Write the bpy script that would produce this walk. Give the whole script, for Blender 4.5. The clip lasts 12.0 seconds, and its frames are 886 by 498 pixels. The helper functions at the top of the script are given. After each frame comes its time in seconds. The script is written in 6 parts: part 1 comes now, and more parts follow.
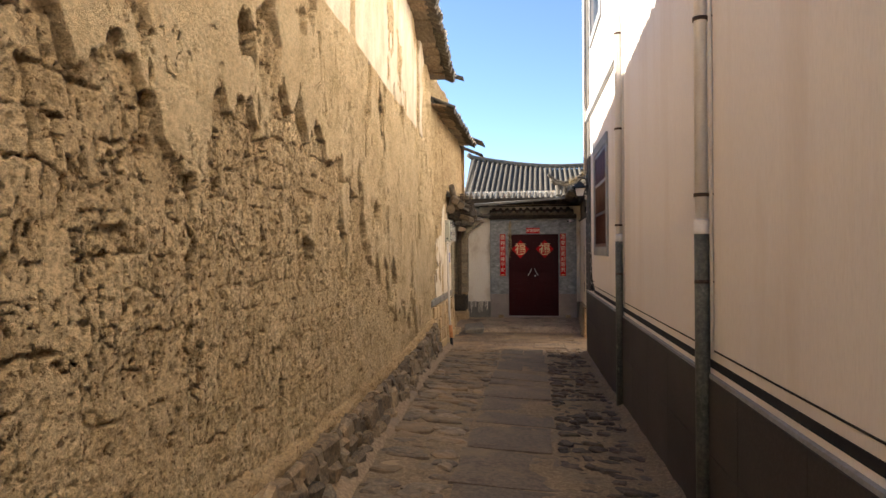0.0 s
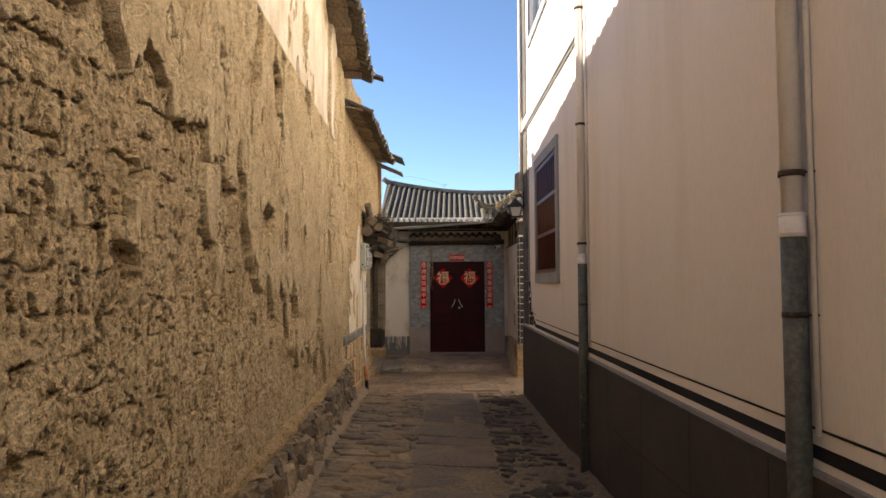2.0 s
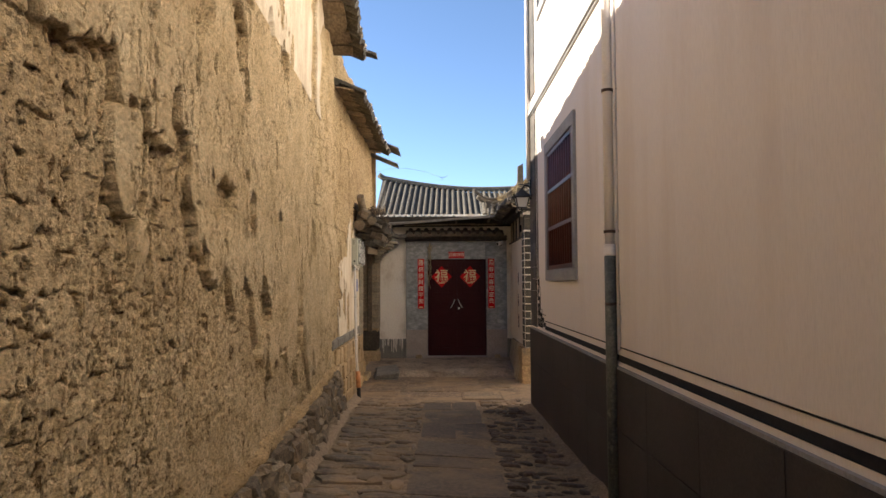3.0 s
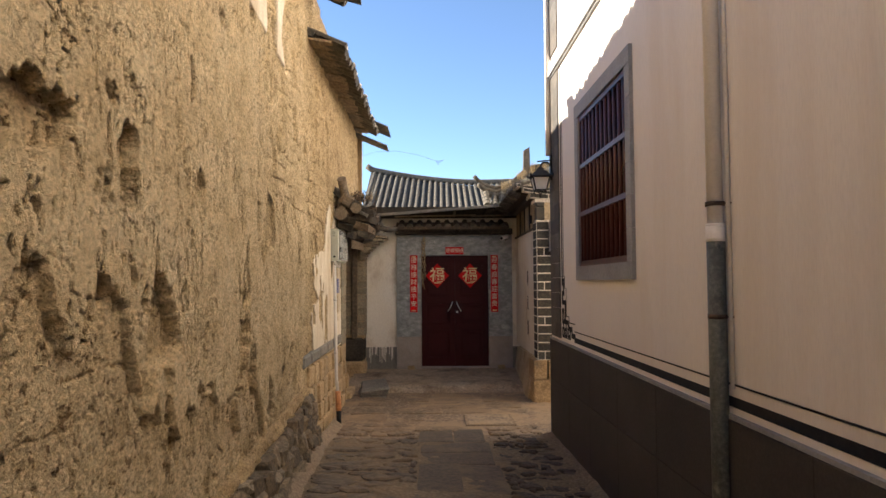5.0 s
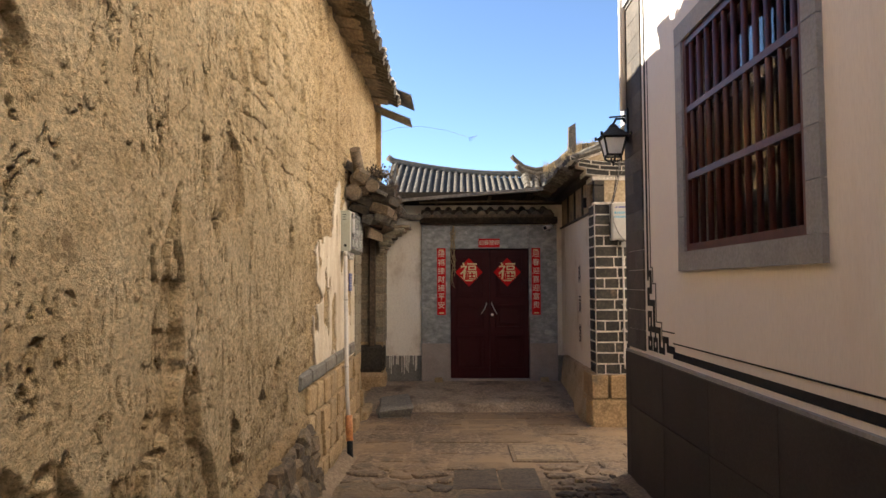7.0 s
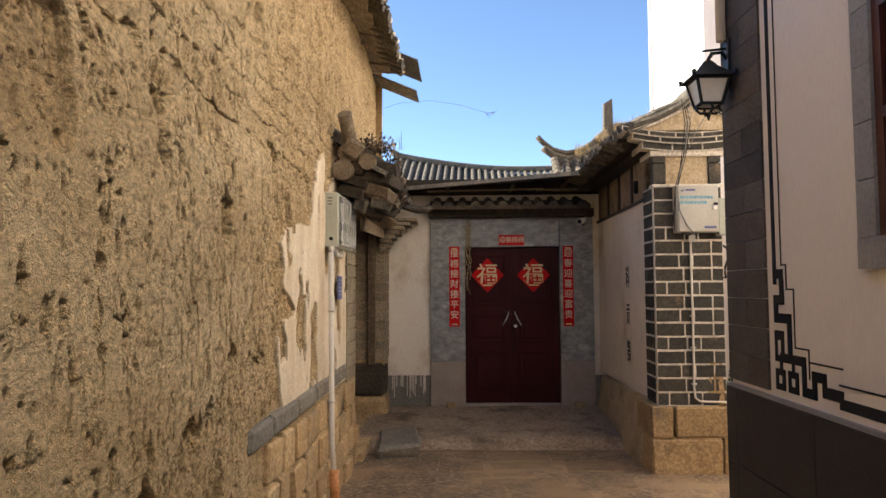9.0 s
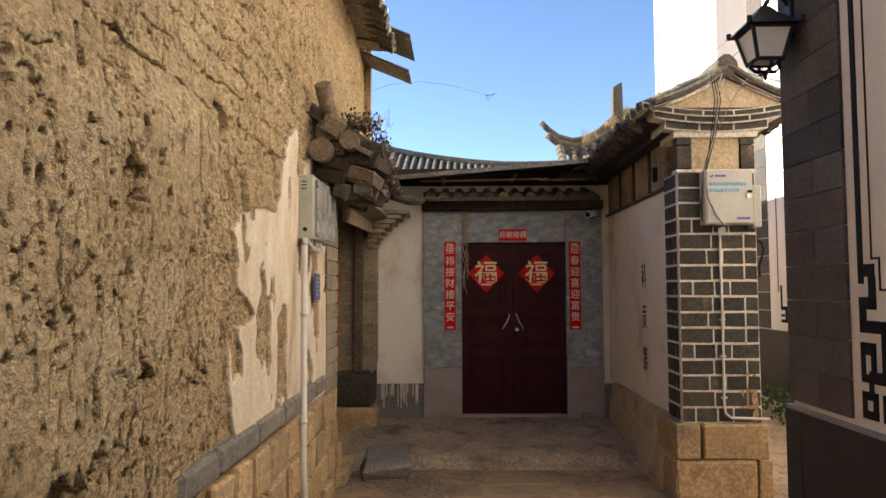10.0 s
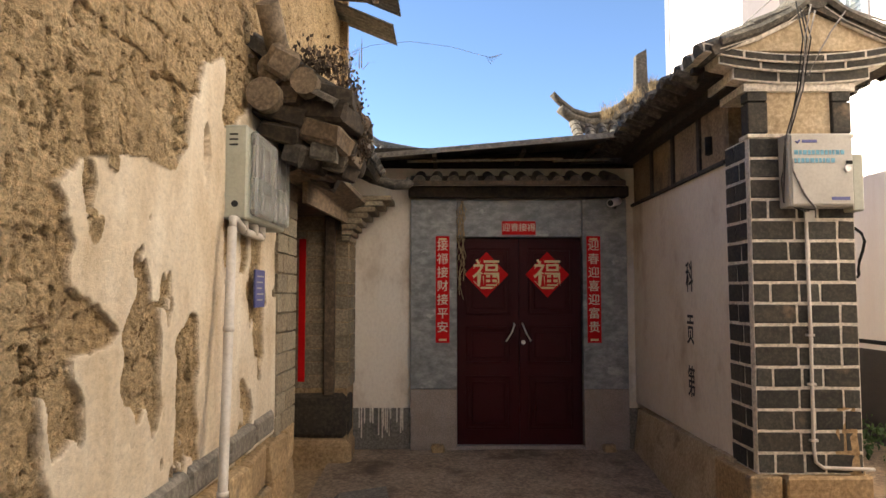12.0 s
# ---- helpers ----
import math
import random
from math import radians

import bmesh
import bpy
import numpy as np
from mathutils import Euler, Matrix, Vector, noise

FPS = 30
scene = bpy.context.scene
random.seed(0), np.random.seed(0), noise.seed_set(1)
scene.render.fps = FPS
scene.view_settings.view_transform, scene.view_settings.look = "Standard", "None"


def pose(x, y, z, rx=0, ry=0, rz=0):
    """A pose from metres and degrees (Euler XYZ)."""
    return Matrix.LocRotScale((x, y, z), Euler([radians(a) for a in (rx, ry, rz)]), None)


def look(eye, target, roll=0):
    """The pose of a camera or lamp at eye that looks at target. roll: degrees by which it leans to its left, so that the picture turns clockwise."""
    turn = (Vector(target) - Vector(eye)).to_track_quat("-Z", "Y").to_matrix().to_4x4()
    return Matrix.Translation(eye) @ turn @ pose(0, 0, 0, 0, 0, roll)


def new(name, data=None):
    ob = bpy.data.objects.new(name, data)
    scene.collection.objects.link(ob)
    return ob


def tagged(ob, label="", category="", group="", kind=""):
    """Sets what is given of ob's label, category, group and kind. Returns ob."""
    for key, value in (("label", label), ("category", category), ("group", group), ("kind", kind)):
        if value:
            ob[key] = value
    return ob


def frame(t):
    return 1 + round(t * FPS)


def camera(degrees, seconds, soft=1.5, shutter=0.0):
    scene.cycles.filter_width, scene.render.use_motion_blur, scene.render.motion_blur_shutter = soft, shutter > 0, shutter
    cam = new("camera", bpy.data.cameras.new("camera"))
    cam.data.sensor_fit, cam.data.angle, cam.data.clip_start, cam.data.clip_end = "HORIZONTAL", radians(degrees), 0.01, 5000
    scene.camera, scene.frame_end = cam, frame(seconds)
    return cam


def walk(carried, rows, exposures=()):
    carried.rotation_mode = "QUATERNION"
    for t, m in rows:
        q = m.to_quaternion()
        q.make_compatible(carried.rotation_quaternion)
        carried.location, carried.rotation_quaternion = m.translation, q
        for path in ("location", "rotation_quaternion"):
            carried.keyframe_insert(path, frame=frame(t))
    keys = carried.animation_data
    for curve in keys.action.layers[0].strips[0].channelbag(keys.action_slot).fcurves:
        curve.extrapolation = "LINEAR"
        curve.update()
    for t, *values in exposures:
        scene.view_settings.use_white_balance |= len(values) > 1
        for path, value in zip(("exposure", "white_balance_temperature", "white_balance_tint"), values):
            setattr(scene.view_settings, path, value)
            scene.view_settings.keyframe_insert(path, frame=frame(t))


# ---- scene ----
cam = camera(65.7, 12.0)
EXPO, KELVIN, TINT = 2.05, 6720.0, 8.0
ROWS = [
    (0, (0.145, -0.047, 1.634), (-0.12, 1.935, 1.638), -0.4),
    (0.5, (0.08, 0.308, 1.6), (-0.043, 2.304, 1.632), -0.4),
    (1, (0.0, 0.735, 1.601), (-0.103, 2.732, 1.664), -0.3),
    (1.5, (-0.091, 1.225, 1.595), (-0.177, 3.221, 1.684), -0.3),
    (2, (-0.141, 1.738, 1.562), (-0.151, 3.735, 1.658), -0.3),
    (2.5, (-0.172, 2.193, 1.53), (-0.184, 4.191, 1.626), -0.3),
    (3, (-0.183, 2.743, 1.521), (-0.184, 4.741, 1.619), -0.3),
    (3.5, (-0.156, 3.24, 1.545), (-0.143, 5.238, 1.641), -0.3),
    (5.5, (-0.332, 5.138, 1.522), (-0.304, 7.135, 1.619), -0.3),
    (6, (-0.34, 5.602, 1.517), (-0.323, 7.6, 1.615), -0.3),
    (6.5, (-0.421, 6.088, 1.486), (-0.443, 8.086, 1.587), -0.3),
    (7, (-0.457, 6.585, 1.454), (-0.491, 8.582, 1.557), -0.2),
    (9, (-0.585, 8.435, 1.464), (-0.637, 10.431, 1.581), -0.3),
    (9.5, (-0.584, 8.853, 1.455), (-0.627, 10.849, 1.572), -0.3),
    (10, (-0.595, 9.269, 1.464), (-0.634, 11.265, 1.58), -0.2),
    (10.5, (-0.635, 9.681, 1.453), (-0.669, 11.677, 1.571), -0.2),
    (11, (-0.602, 10.08, 1.444), (-0.636, 12.077, 1.56), -0.3),
    (11.5, (-0.585, 10.432, 1.433), (-0.612, 12.427, 1.572), -0.0),
    (12, (-0.643, 10.76, 1.455), (-0.651, 12.756, 1.585), 0.0),
]
walk(cam, [(t, look(eye, target, roll)) for t, eye, target, roll in ROWS], [(t, EXPO + d, KELVIN, TINT) for t, d in ((0.0, -0.08), (0.5, -0.28), (1.5, -0.36), (2.5, -0.34), (3.5, -0.26), (5.5, -0.11), (7.0, -0.05), (9.5, -0.08), (12.0, -0.05))])

# ---- daylight: clear sky, low sun from beyond the left-hand roofs ----
TO_SUN = Vector((-1.0, 0.28, 0.59)).normalized()
world = bpy.data.worlds.new("sky")
scene.world = world
world.use_nodes = True
wn = world.node_tree.nodes
sky = wn.new("ShaderNodeTexSky")
sky.sky_type, sky.sun_disc = "NISHITA", False
sky.sun_elevation, sky.sun_rotation = math.asin(TO_SUN.z), radians(285.6)
sky.altitude, sky.air_density, sky.dust_density, sky.ozone_density = 2200.0, 0.85, 0.0, 3.0
wn["Background"].inputs["Strength"].default_value = 0.085
world.node_tree.links.new(sky.outputs["Color"], wn["Background"].inputs["Color"])
sun = new("sun", bpy.data.lights.new("sun", "SUN"))
sun.data.energy, sun.data.angle, sun.data.color = 5.0, radians(0.5), (1.0, 0.91, 0.78)
sun.matrix_world = look(TO_SUN * 40, (0, 0, 0))


# ---- materials ----
def nodes_of(name, rough=0.85, metal=0.0):
    m = bpy.data.materials.new(name)
    m.use_nodes = True
    t = m.node_tree
    b = t.nodes["Principled BSDF"]
    b.inputs["Roughness"].default_value, b.inputs["Metallic"].default_value = rough, metal
    return m, t, b


def add(t, kind, **inputs):
    n = t.nodes.new(kind)
    for k, v in inputs.items():
        n.inputs[k.replace("_", " ")].default_value = v
    return n


def coords(t, stretch=(1, 1, 1)):
    g = t.nodes.new("ShaderNodeNewGeometry")
    m = add(t, "ShaderNodeMapping", Scale=stretch)
    t.links.new(g.outputs["Position"], m.inputs["Vector"])
    return m.outputs["Vector"]


def noise_of(t, vec, scale, detail=5.0, rough=0.6):
    n = add(t, "ShaderNodeTexNoise", Scale=scale, Detail=detail, Roughness=rough)
    t.links.new(vec, n.inputs["Vector"])
    return n.outputs["Fac"]


def ramp(t, fac, stops):
    r = t.nodes.new("ShaderNodeValToRGB")
    e = r.color_ramp.elements
    while len(e) < len(stops):
        e.new(0.5)
    for el, (p, c) in zip(e, stops):
        el.position, el.color = p, (*c, 1)
    t.links.new(fac, r.inputs["Fac"])
    return r.outputs["Color"]


def mix(t, fac, a, b, how="MIX"):
    n = t.nodes.new("ShaderNodeMix")
    n.data_type, n.blend_type = "RGBA", how
    for sock, val in ((0, fac), (6, a), (7, b)):
        if hasattr(val, "links"):
            t.links.new(val, n.inputs[sock])
        elif sock:
            n.inputs[sock].default_value = (*val, 1)
        else:
            n.inputs[0].default_value = val
    return n.outputs[2]


def bump(t, b, height, strength=0.4, dist=0.01):
    n = add(t, "ShaderNodeBump", Strength=strength, Distance=dist)
    t.links.new(height, n.inputs["Height"])
    t.links.new(n.outputs["Normal"], b.inputs["Normal"])


def surface(name, dark, mid, light, rough=0.85, metal=0.0, large=1.3, fine=30.0, stretch=(1, 1, 1), relief=0.35, depth=0.006, each=0.0, grain=0.55, stain=None, stain_scale=0.8, stain_at=(0.55, 0.72)):
    """Two scales of colour, fine relief, a stain with a shape of its own, and a tint that differs from piece to piece."""
    m, t, b = nodes_of(name, rough, metal)
    v = coords(t, stretch)
    a = noise_of(t, v, large, 4.0)
    f = noise_of(t, v, fine, 6.0, 0.7)
    c = ramp(t, a, [(0.3, dark), (0.5, mid), (0.72, light)])
    c = mix(t, grain, c, ramp(t, f, [(0.39, [x * 0.5 for x in mid]), (0.5, mid), (0.62, [min(1, x * 1.25) for x in light])]))
    if stain:
        s = ramp(t, noise_of(t, v, stain_scale, 7.0, 0.65), [(stain_at[0], (0, 0, 0)), (stain_at[1], (1, 1, 1))])
        c = mix(t, s, c, stain)
    if each:
        o = t.nodes.new("ShaderNodeObjectInfo")
        c = mix(t, 1.0, c, ramp(t, o.outputs["Random"], [(0.0, (1 - each,) * 3), (0.5, (1, 1 - each * 0.25, 1 - each * 0.5)), (1.0, (1.0 + each * 0.6,) * 3)]), "MULTIPLY")
    t.links.new(c, b.inputs["Base Color"])
    bump(t, b, f, relief, depth)
    return m


def wall_material():
    """Earth wall: bare adobe, a clay skin over it, and lime where the attribute says so."""
    m, t, b = nodes_of("earth_wall", 0.95)
    v = coords(t)
    drip = coords(t, (1, 1, 0.5))
    big, mid, fine = noise_of(t, v, 0.7, 4), noise_of(t, coords(t, (1, 0.6, 0.9)), 4.0, 6, 0.65), noise_of(t, coords(t, (1, 0.6, 1)), 60.0, 6, 0.75)
    bare = ramp(t, mid, [(0.3, (0.25, 0.162, 0.074)), (0.5, (0.42, 0.285, 0.136)), (0.7, (0.55, 0.392, 0.2))])
    bare = mix(t, 0.5, bare, ramp(t, big, [(0.35, (0.335, 0.222, 0.104)), (0.65, (0.55, 0.395, 0.21))]))
    skin = ramp(t, mid, [(0.28, (0.52, 0.375, 0.193)), (0.5, (0.67, 0.508, 0.29)), (0.75, (0.75, 0.595, 0.37))])
    lime = ramp(t, noise_of(t, drip, 3.0, 6, 0.65), [(0.3, (0.52, 0.40, 0.25)), (0.48, (0.66, 0.555, 0.405)), (0.68, (0.79, 0.71, 0.575))])
    at = t.nodes.new("ShaderNodeAttribute")
    at.attribute_name = "coats"
    sep = t.nodes.new("ShaderNodeSeparateColor")
    t.links.new(at.outputs["Color"], sep.inputs["Color"])
    c = mix(t, sep.outputs["Red"], bare, skin)
    c = mix(t, sep.outputs["Green"], c, lime)
    # straw holes, crumbs, and fissures where they open, with the shade inside painted dark
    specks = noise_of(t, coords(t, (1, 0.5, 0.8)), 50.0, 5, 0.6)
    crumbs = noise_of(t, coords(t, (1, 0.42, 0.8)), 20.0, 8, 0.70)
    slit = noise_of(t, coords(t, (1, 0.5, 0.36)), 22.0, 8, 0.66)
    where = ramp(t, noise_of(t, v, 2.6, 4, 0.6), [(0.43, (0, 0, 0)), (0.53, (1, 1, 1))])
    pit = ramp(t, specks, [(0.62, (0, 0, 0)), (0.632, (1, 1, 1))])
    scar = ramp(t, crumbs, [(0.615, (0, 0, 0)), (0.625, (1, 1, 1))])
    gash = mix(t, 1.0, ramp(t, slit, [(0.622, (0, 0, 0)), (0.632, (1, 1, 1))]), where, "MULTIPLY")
    shaded_pits = mix(t, 1.0, mix(t, 1.0, pit, mix(t, 1.0, scar, where, "MULTIPLY"), "LIGHTEN"), gash, "LIGHTEN")
    part_lime = mix(t, mix(t, 1.0, sep.outputs["Green"], sep.outputs["Blue"], "LIGHTEN"), shaded_pits, mix(t, 0.8, shaded_pits, (0, 0, 0)))
    # cavity shade multiplied into the colour, weaker on lime and skin
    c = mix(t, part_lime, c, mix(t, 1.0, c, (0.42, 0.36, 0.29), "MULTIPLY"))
    plain = c
    c = mix(t, 0.62, c, ramp(t, fine, [(0.39, (0.42, 0.41, 0.40)), (0.49, (1.0, 1.0, 1.0)), (0.61, (1.5, 1.5, 1.5))]), "MULTIPLY")
    c = mix(t, mix(t, 1.0, mix(t, 0.7, (0, 0, 0), sep.outputs["Green"]), mix(t, 0.45, (0, 0, 0), sep.outputs["Blue"]), "LIGHTEN"), c, plain)
    t.links.new(c, b.inputs["Base Color"])
    grain = ramp(t, mix(t, 0.5, fine, noise_of(t, v, 130.0, 4, 0.7)), [(0.4, (0, 0, 0)), (0.6, (1, 1, 1))])
    both = mix(t, 0.6, grain, mix(t, 1.0, (0.8, 0.8, 0.8), part_lime, "SUBTRACT"))
    both = mix(t, mix(t, 0.85, (0, 0, 0), sep.outputs["Green"]), both, (0.4, 0.4, 0.4))
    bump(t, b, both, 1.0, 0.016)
    return m


M_EARTH = wall_material()
M_RUBBLE = surface("rubble_stone", (0.075, 0.060, 0.042), (0.15, 0.116, 0.076), (0.26, 0.20, 0.128), 0.85, large=7, fine=40, each=0.45, relief=0.6, depth=0.015, stain=(0.42, 0.31, 0.18), stain_scale=3.0)
M_BLOCK = surface("sandstone", (0.26, 0.175, 0.09), (0.42, 0.295, 0.155), (0.55, 0.41, 0.235), 0.9, large=4, fine=35, each=0.2, relief=0.6, depth=0.012, stain=(0.16, 0.14, 0.11), stain_scale=2.5, stain_at=(0.6, 0.75))
M_GREYSTONE = surface("grey_stone", (0.13, 0.12, 0.10), (0.21, 0.195, 0.165), (0.30, 0.28, 0.24), 0.8, large=5, fine=45, each=0.2, relief=0.5, depth=0.008)
M_FLAG = surface("flagstone", (0.07, 0.060, 0.048), (0.145, 0.118, 0.086), (0.23, 0.182, 0.125), 0.75, large=2.3, fine=20, each=0.42, relief=0.7, depth=0.02, stain=(0.25, 0.18, 0.105), stain_scale=1.6, stain_at=(0.47, 0.62))
M_STRIP = surface("worn_slab", (0.080, 0.061, 0.043), (0.110, 0.084, 0.058), (0.142, 0.110, 0.076), 0.75, grain=0.6, large=2.2, fine=26, each=0.22, relief=0.5, depth=0.012, stain=(0.18, 0.130, 0.078), stain_scale=2.4, stain_at=(0.5, 0.68))
M_COBBLE = surface("dark_rubble_paving", (0.028, 0.023, 0.018), (0.064, 0.051, 0.037), (0.12, 0.094, 0.065), 0.75, large=2.6, fine=28, each=0.45, relief=0.7, depth=0.02, stain=(0.15, 0.108, 0.064), stain_scale=2.2, stain_at=(0.54, 0.64))
M_YARD = surface("dusty_flagstone", (0.11, 0.084, 0.060), (0.22, 0.163, 0.107), (0.36, 0.27, 0.178), 0.8, grain=0.65, large=2.8, fine=24, each=0.3, relief=0.6, depth=0.014, stain=(0.33, 0.235, 0.14), stain_scale=1.4, stain_at=(0.46, 0.62))
M_TAN = surface("stained_tan_plaster", (0.30, 0.215, 0.12), (0.47, 0.365, 0.225), (0.60, 0.50, 0.345), 0.9, grain=0.4, large=3.0, fine=40, relief=0.4, depth=0.008, stain=(0.20, 0.14, 0.075), stain_scale=4.5, stain_at=(0.58, 0.74))
M_FRIEZE = surface("dark_tan_plaster", (0.16, 0.115, 0.066), (0.27, 0.20, 0.12), (0.40, 0.31, 0.20), 0.9, grain=0.4, large=3.0, fine=40, relief=0.4, depth=0.008, stain=(0.10, 0.072, 0.042), stain_scale=3.5, stain_at=(0.52, 0.68))
# near-black brown: timber, stone, masonry, and the backing painted as awning shade
M_DARKBROWN = surface("blackish_brown", (0.018, 0.014, 0.010), (0.038, 0.030, 0.021), (0.07, 0.055, 0.038), 0.9, large=5, fine=30, relief=0.5, depth=0.008, each=0.3)
M_DIRT = surface("packed_earth", (0.11, 0.080, 0.050), (0.19, 0.138, 0.085), (0.28, 0.208, 0.13), 0.95, large=1.6, fine=35, relief=0.8, depth=0.02, stain=(0.14, 0.115, 0.085), stain_scale=2.2)
M_CEMENT_G = surface("worn_cement", (0.17, 0.12, 0.073), (0.25, 0.178, 0.11), (0.32, 0.236, 0.152), 0.9, large=1.8, fine=30, relief=0.5, depth=0.012, stain=(0.17, 0.135, 0.10), stain_scale=1.3, stain_at=(0.54, 0.68))
M_APRON = surface("stained_cement_apron", (0.20, 0.142, 0.093), (0.34, 0.255, 0.172), (0.48, 0.375, 0.265), 0.9, grain=0.55, large=2.4, fine=30, relief=0.7, depth=0.014, stain=(0.14, 0.095, 0.06), stain_scale=2.2, stain_at=(0.50, 0.66))
M_WHITE = surface("painted_render", (0.76, 0.695, 0.65), (0.80, 0.74, 0.70), (0.82, 0.77, 0.735), 0.8, grain=0.1, large=0.5, fine=120, relief=0.04, depth=0.002, stretch=(1, 1, 0.14), stain=(0.67, 0.58, 0.505), stain_scale=1.6, stain_at=(0.5, 0.8))
M_LIME = surface("limewashed_wall", (0.70, 0.60, 0.46), (0.80, 0.725, 0.61), (0.84, 0.78, 0.68), 0.9, grain=0.14, large=1.2, fine=40, relief=0.2, depth=0.005, stretch=(1, 1, 0.6), stain=(0.40, 0.28, 0.16), stain_scale=1.5, stain_at=(0.54, 0.78))
M_DADO = surface("grey_cement_dado", (0.029, 0.025, 0.021), (0.041, 0.035, 0.030), (0.055, 0.048, 0.042), 0.8, grain=0.3, large=1.5, fine=60, relief=0.25, depth=0.004, each=0.08)
M_TRIM = surface("grey_trim", (0.22, 0.22, 0.23), (0.29, 0.29, 0.30), (0.34, 0.34, 0.35), 0.7, grain=0.25, large=3, fine=50, relief=0.15, depth=0.003, each=0.08)
M_QUOIN = surface("quoin_block", (0.052, 0.047, 0.043), (0.085, 0.078, 0.072), (0.135, 0.125, 0.115), 0.8, grain=0.4, large=4, fine=50, each=0.45, relief=0.3, depth=0.005)
M_BLACK = surface("black_paint", (0.004, 0.004, 0.004), (0.007, 0.007, 0.007), (0.012, 0.012, 0.012), 0.9, relief=0.1)
M_PVC = surface("white_pvc", (0.78, 0.72, 0.69), (0.83, 0.78, 0.75), (0.86, 0.82, 0.79), 0.5, grain=0.1, large=3, fine=60, relief=0.05, depth=0.001)
M_CONDUIT = surface("dusty_conduit", (0.50, 0.45, 0.38), (0.62, 0.57, 0.50), (0.70, 0.65, 0.58), 0.55, grain=0.2, large=4, fine=60, relief=0.05, depth=0.001)
M_PIPEGREY = surface("grey_green_pipe", (0.045, 0.052, 0.044), (0.075, 0.082, 0.07), (0.125, 0.125, 0.105), 0.55, large=6, fine=40, relief=0.2, depth=0.002, stain=(0.24, 0.22, 0.19), stain_scale=5.0, stain_at=(0.62, 0.7))
M_RUST = surface("rusty_clip", (0.05, 0.035, 0.025), (0.09, 0.06, 0.045), (0.14, 0.09, 0.06), 0.7, 0.5)
M_REDWOOD = surface("maroon_painted_wood", (0.055, 0.014, 0.011), (0.085, 0.022, 0.017), (0.12, 0.032, 0.024), 0.4, grain=0.3, large=3, fine=40, stretch=(1, 1, 0.2), relief=0.1, depth=0.002)
M_DOOR = surface("maroon_lacquer", (0.030, 0.0008, 0.0014), (0.038, 0.0012, 0.002), (0.046, 0.002, 0.003), 0.5, grain=0.2, large=2, fine=60, relief=0.06, depth=0.001)
M_TILE = surface("old_roof_tile", (0.038, 0.034, 0.028), (0.08, 0.072, 0.058), (0.16, 0.143, 0.113), 0.85, large=6, fine=35, each=0.3, relief=0.5, depth=0.008, stain=(0.21, 0.19, 0.15), stain_scale=4.0, stain_at=(0.6, 0.74))
M_BOARD = surface("weathered_board", (0.13, 0.095, 0.06), (0.22, 0.17, 0.11), (0.33, 0.26, 0.18), 0.85, large=3, fine=30, stretch=(1, 0.3, 1), each=0.25, relief=0.4, depth=0.006)
M_TIMBER = surface("old_timber", (0.06, 0.045, 0.03), (0.115, 0.085, 0.055), (0.19, 0.14, 0.09), 0.85, large=4, fine=30, relief=0.5, depth=0.008, each=0.25)
M_LOG = surface("log_end", (0.10, 0.073, 0.046), (0.17, 0.128, 0.084), (0.26, 0.2, 0.135), 0.9, large=8, fine=50, relief=0.5, depth=0.006)
M_BRICK = surface("grey_brick", (0.026, 0.026, 0.021), (0.048, 0.046, 0.038), (0.088, 0.080, 0.062), 0.85, large=9, fine=50, each=0.35, relief=0.4, depth=0.006, stain=(0.27, 0.21, 0.14), stain_scale=3.0, stain_at=(0.62, 0.76))
M_MORTAR = surface("lime_mortar", (0.50, 0.43, 0.33), (0.68, 0.62, 0.52), (0.76, 0.71, 0.62), 0.9, large=5, fine=40, relief=0.5, depth=0.006)
M_TANBRICK = surface("weathered_pale_brick", (0.17, 0.14, 0.095), (0.255, 0.215, 0.15), (0.35, 0.30, 0.21), 0.9, large=6, fine=45, each=0.22, relief=0.4, depth=0.006)
M_MARBLE = surface("grey_marble", (0.165, 0.177, 0.177), (0.232, 0.245, 0.243), (0.32, 0.33, 0.325), 0.4, large=2.2, fine=9, stretch=(1, 1, 1.6), relief=0.05, depth=0.001, stain=(0.43, 0.44, 0.43), stain_scale=3.2, stain_at=(0.60, 0.66))
M_GRANITE = surface("pinkish_granite", (0.22, 0.175, 0.15), (0.30, 0.25, 0.215), (0.38, 0.33, 0.29), 0.5, large=5, fine=120, relief=0.1, depth=0.001)
M_RED = surface("red_paper", (0.50, 0.003, 0.005), (0.58, 0.005, 0.007), (0.64, 0.010, 0.010), 0.65, grain=0.15, relief=0.05, depth=0.001)
M_GOLD = surface("gold_print", (0.66, 0.52, 0.24), (0.76, 0.63, 0.34), (0.82, 0.71, 0.44), 0.4, grain=0.15, relief=0.05, depth=0.001)
M_SILVER = surface("pale_print", (0.62, 0.55, 0.42), (0.72, 0.65, 0.52), (0.78, 0.72, 0.6), 0.5, grain=0.15, relief=0.05, depth=0.001)
M_INK = surface("faded_ink", (0.03, 0.03, 0.03), (0.05, 0.048, 0.045), (0.10, 0.09, 0.08), 0.9)
M_SHEET = surface("weathered_sheet_metal", (0.12, 0.105, 0.085), (0.19, 0.175, 0.15), (0.28, 0.265, 0.235), 0.6, 0.2, large=3, fine=30, relief=0.2, depth=0.003)
M_IRON = surface("black_iron", (0.010, 0.010, 0.010), (0.016, 0.016, 0.016), (0.024, 0.024, 0.024), 0.45, 0.3)
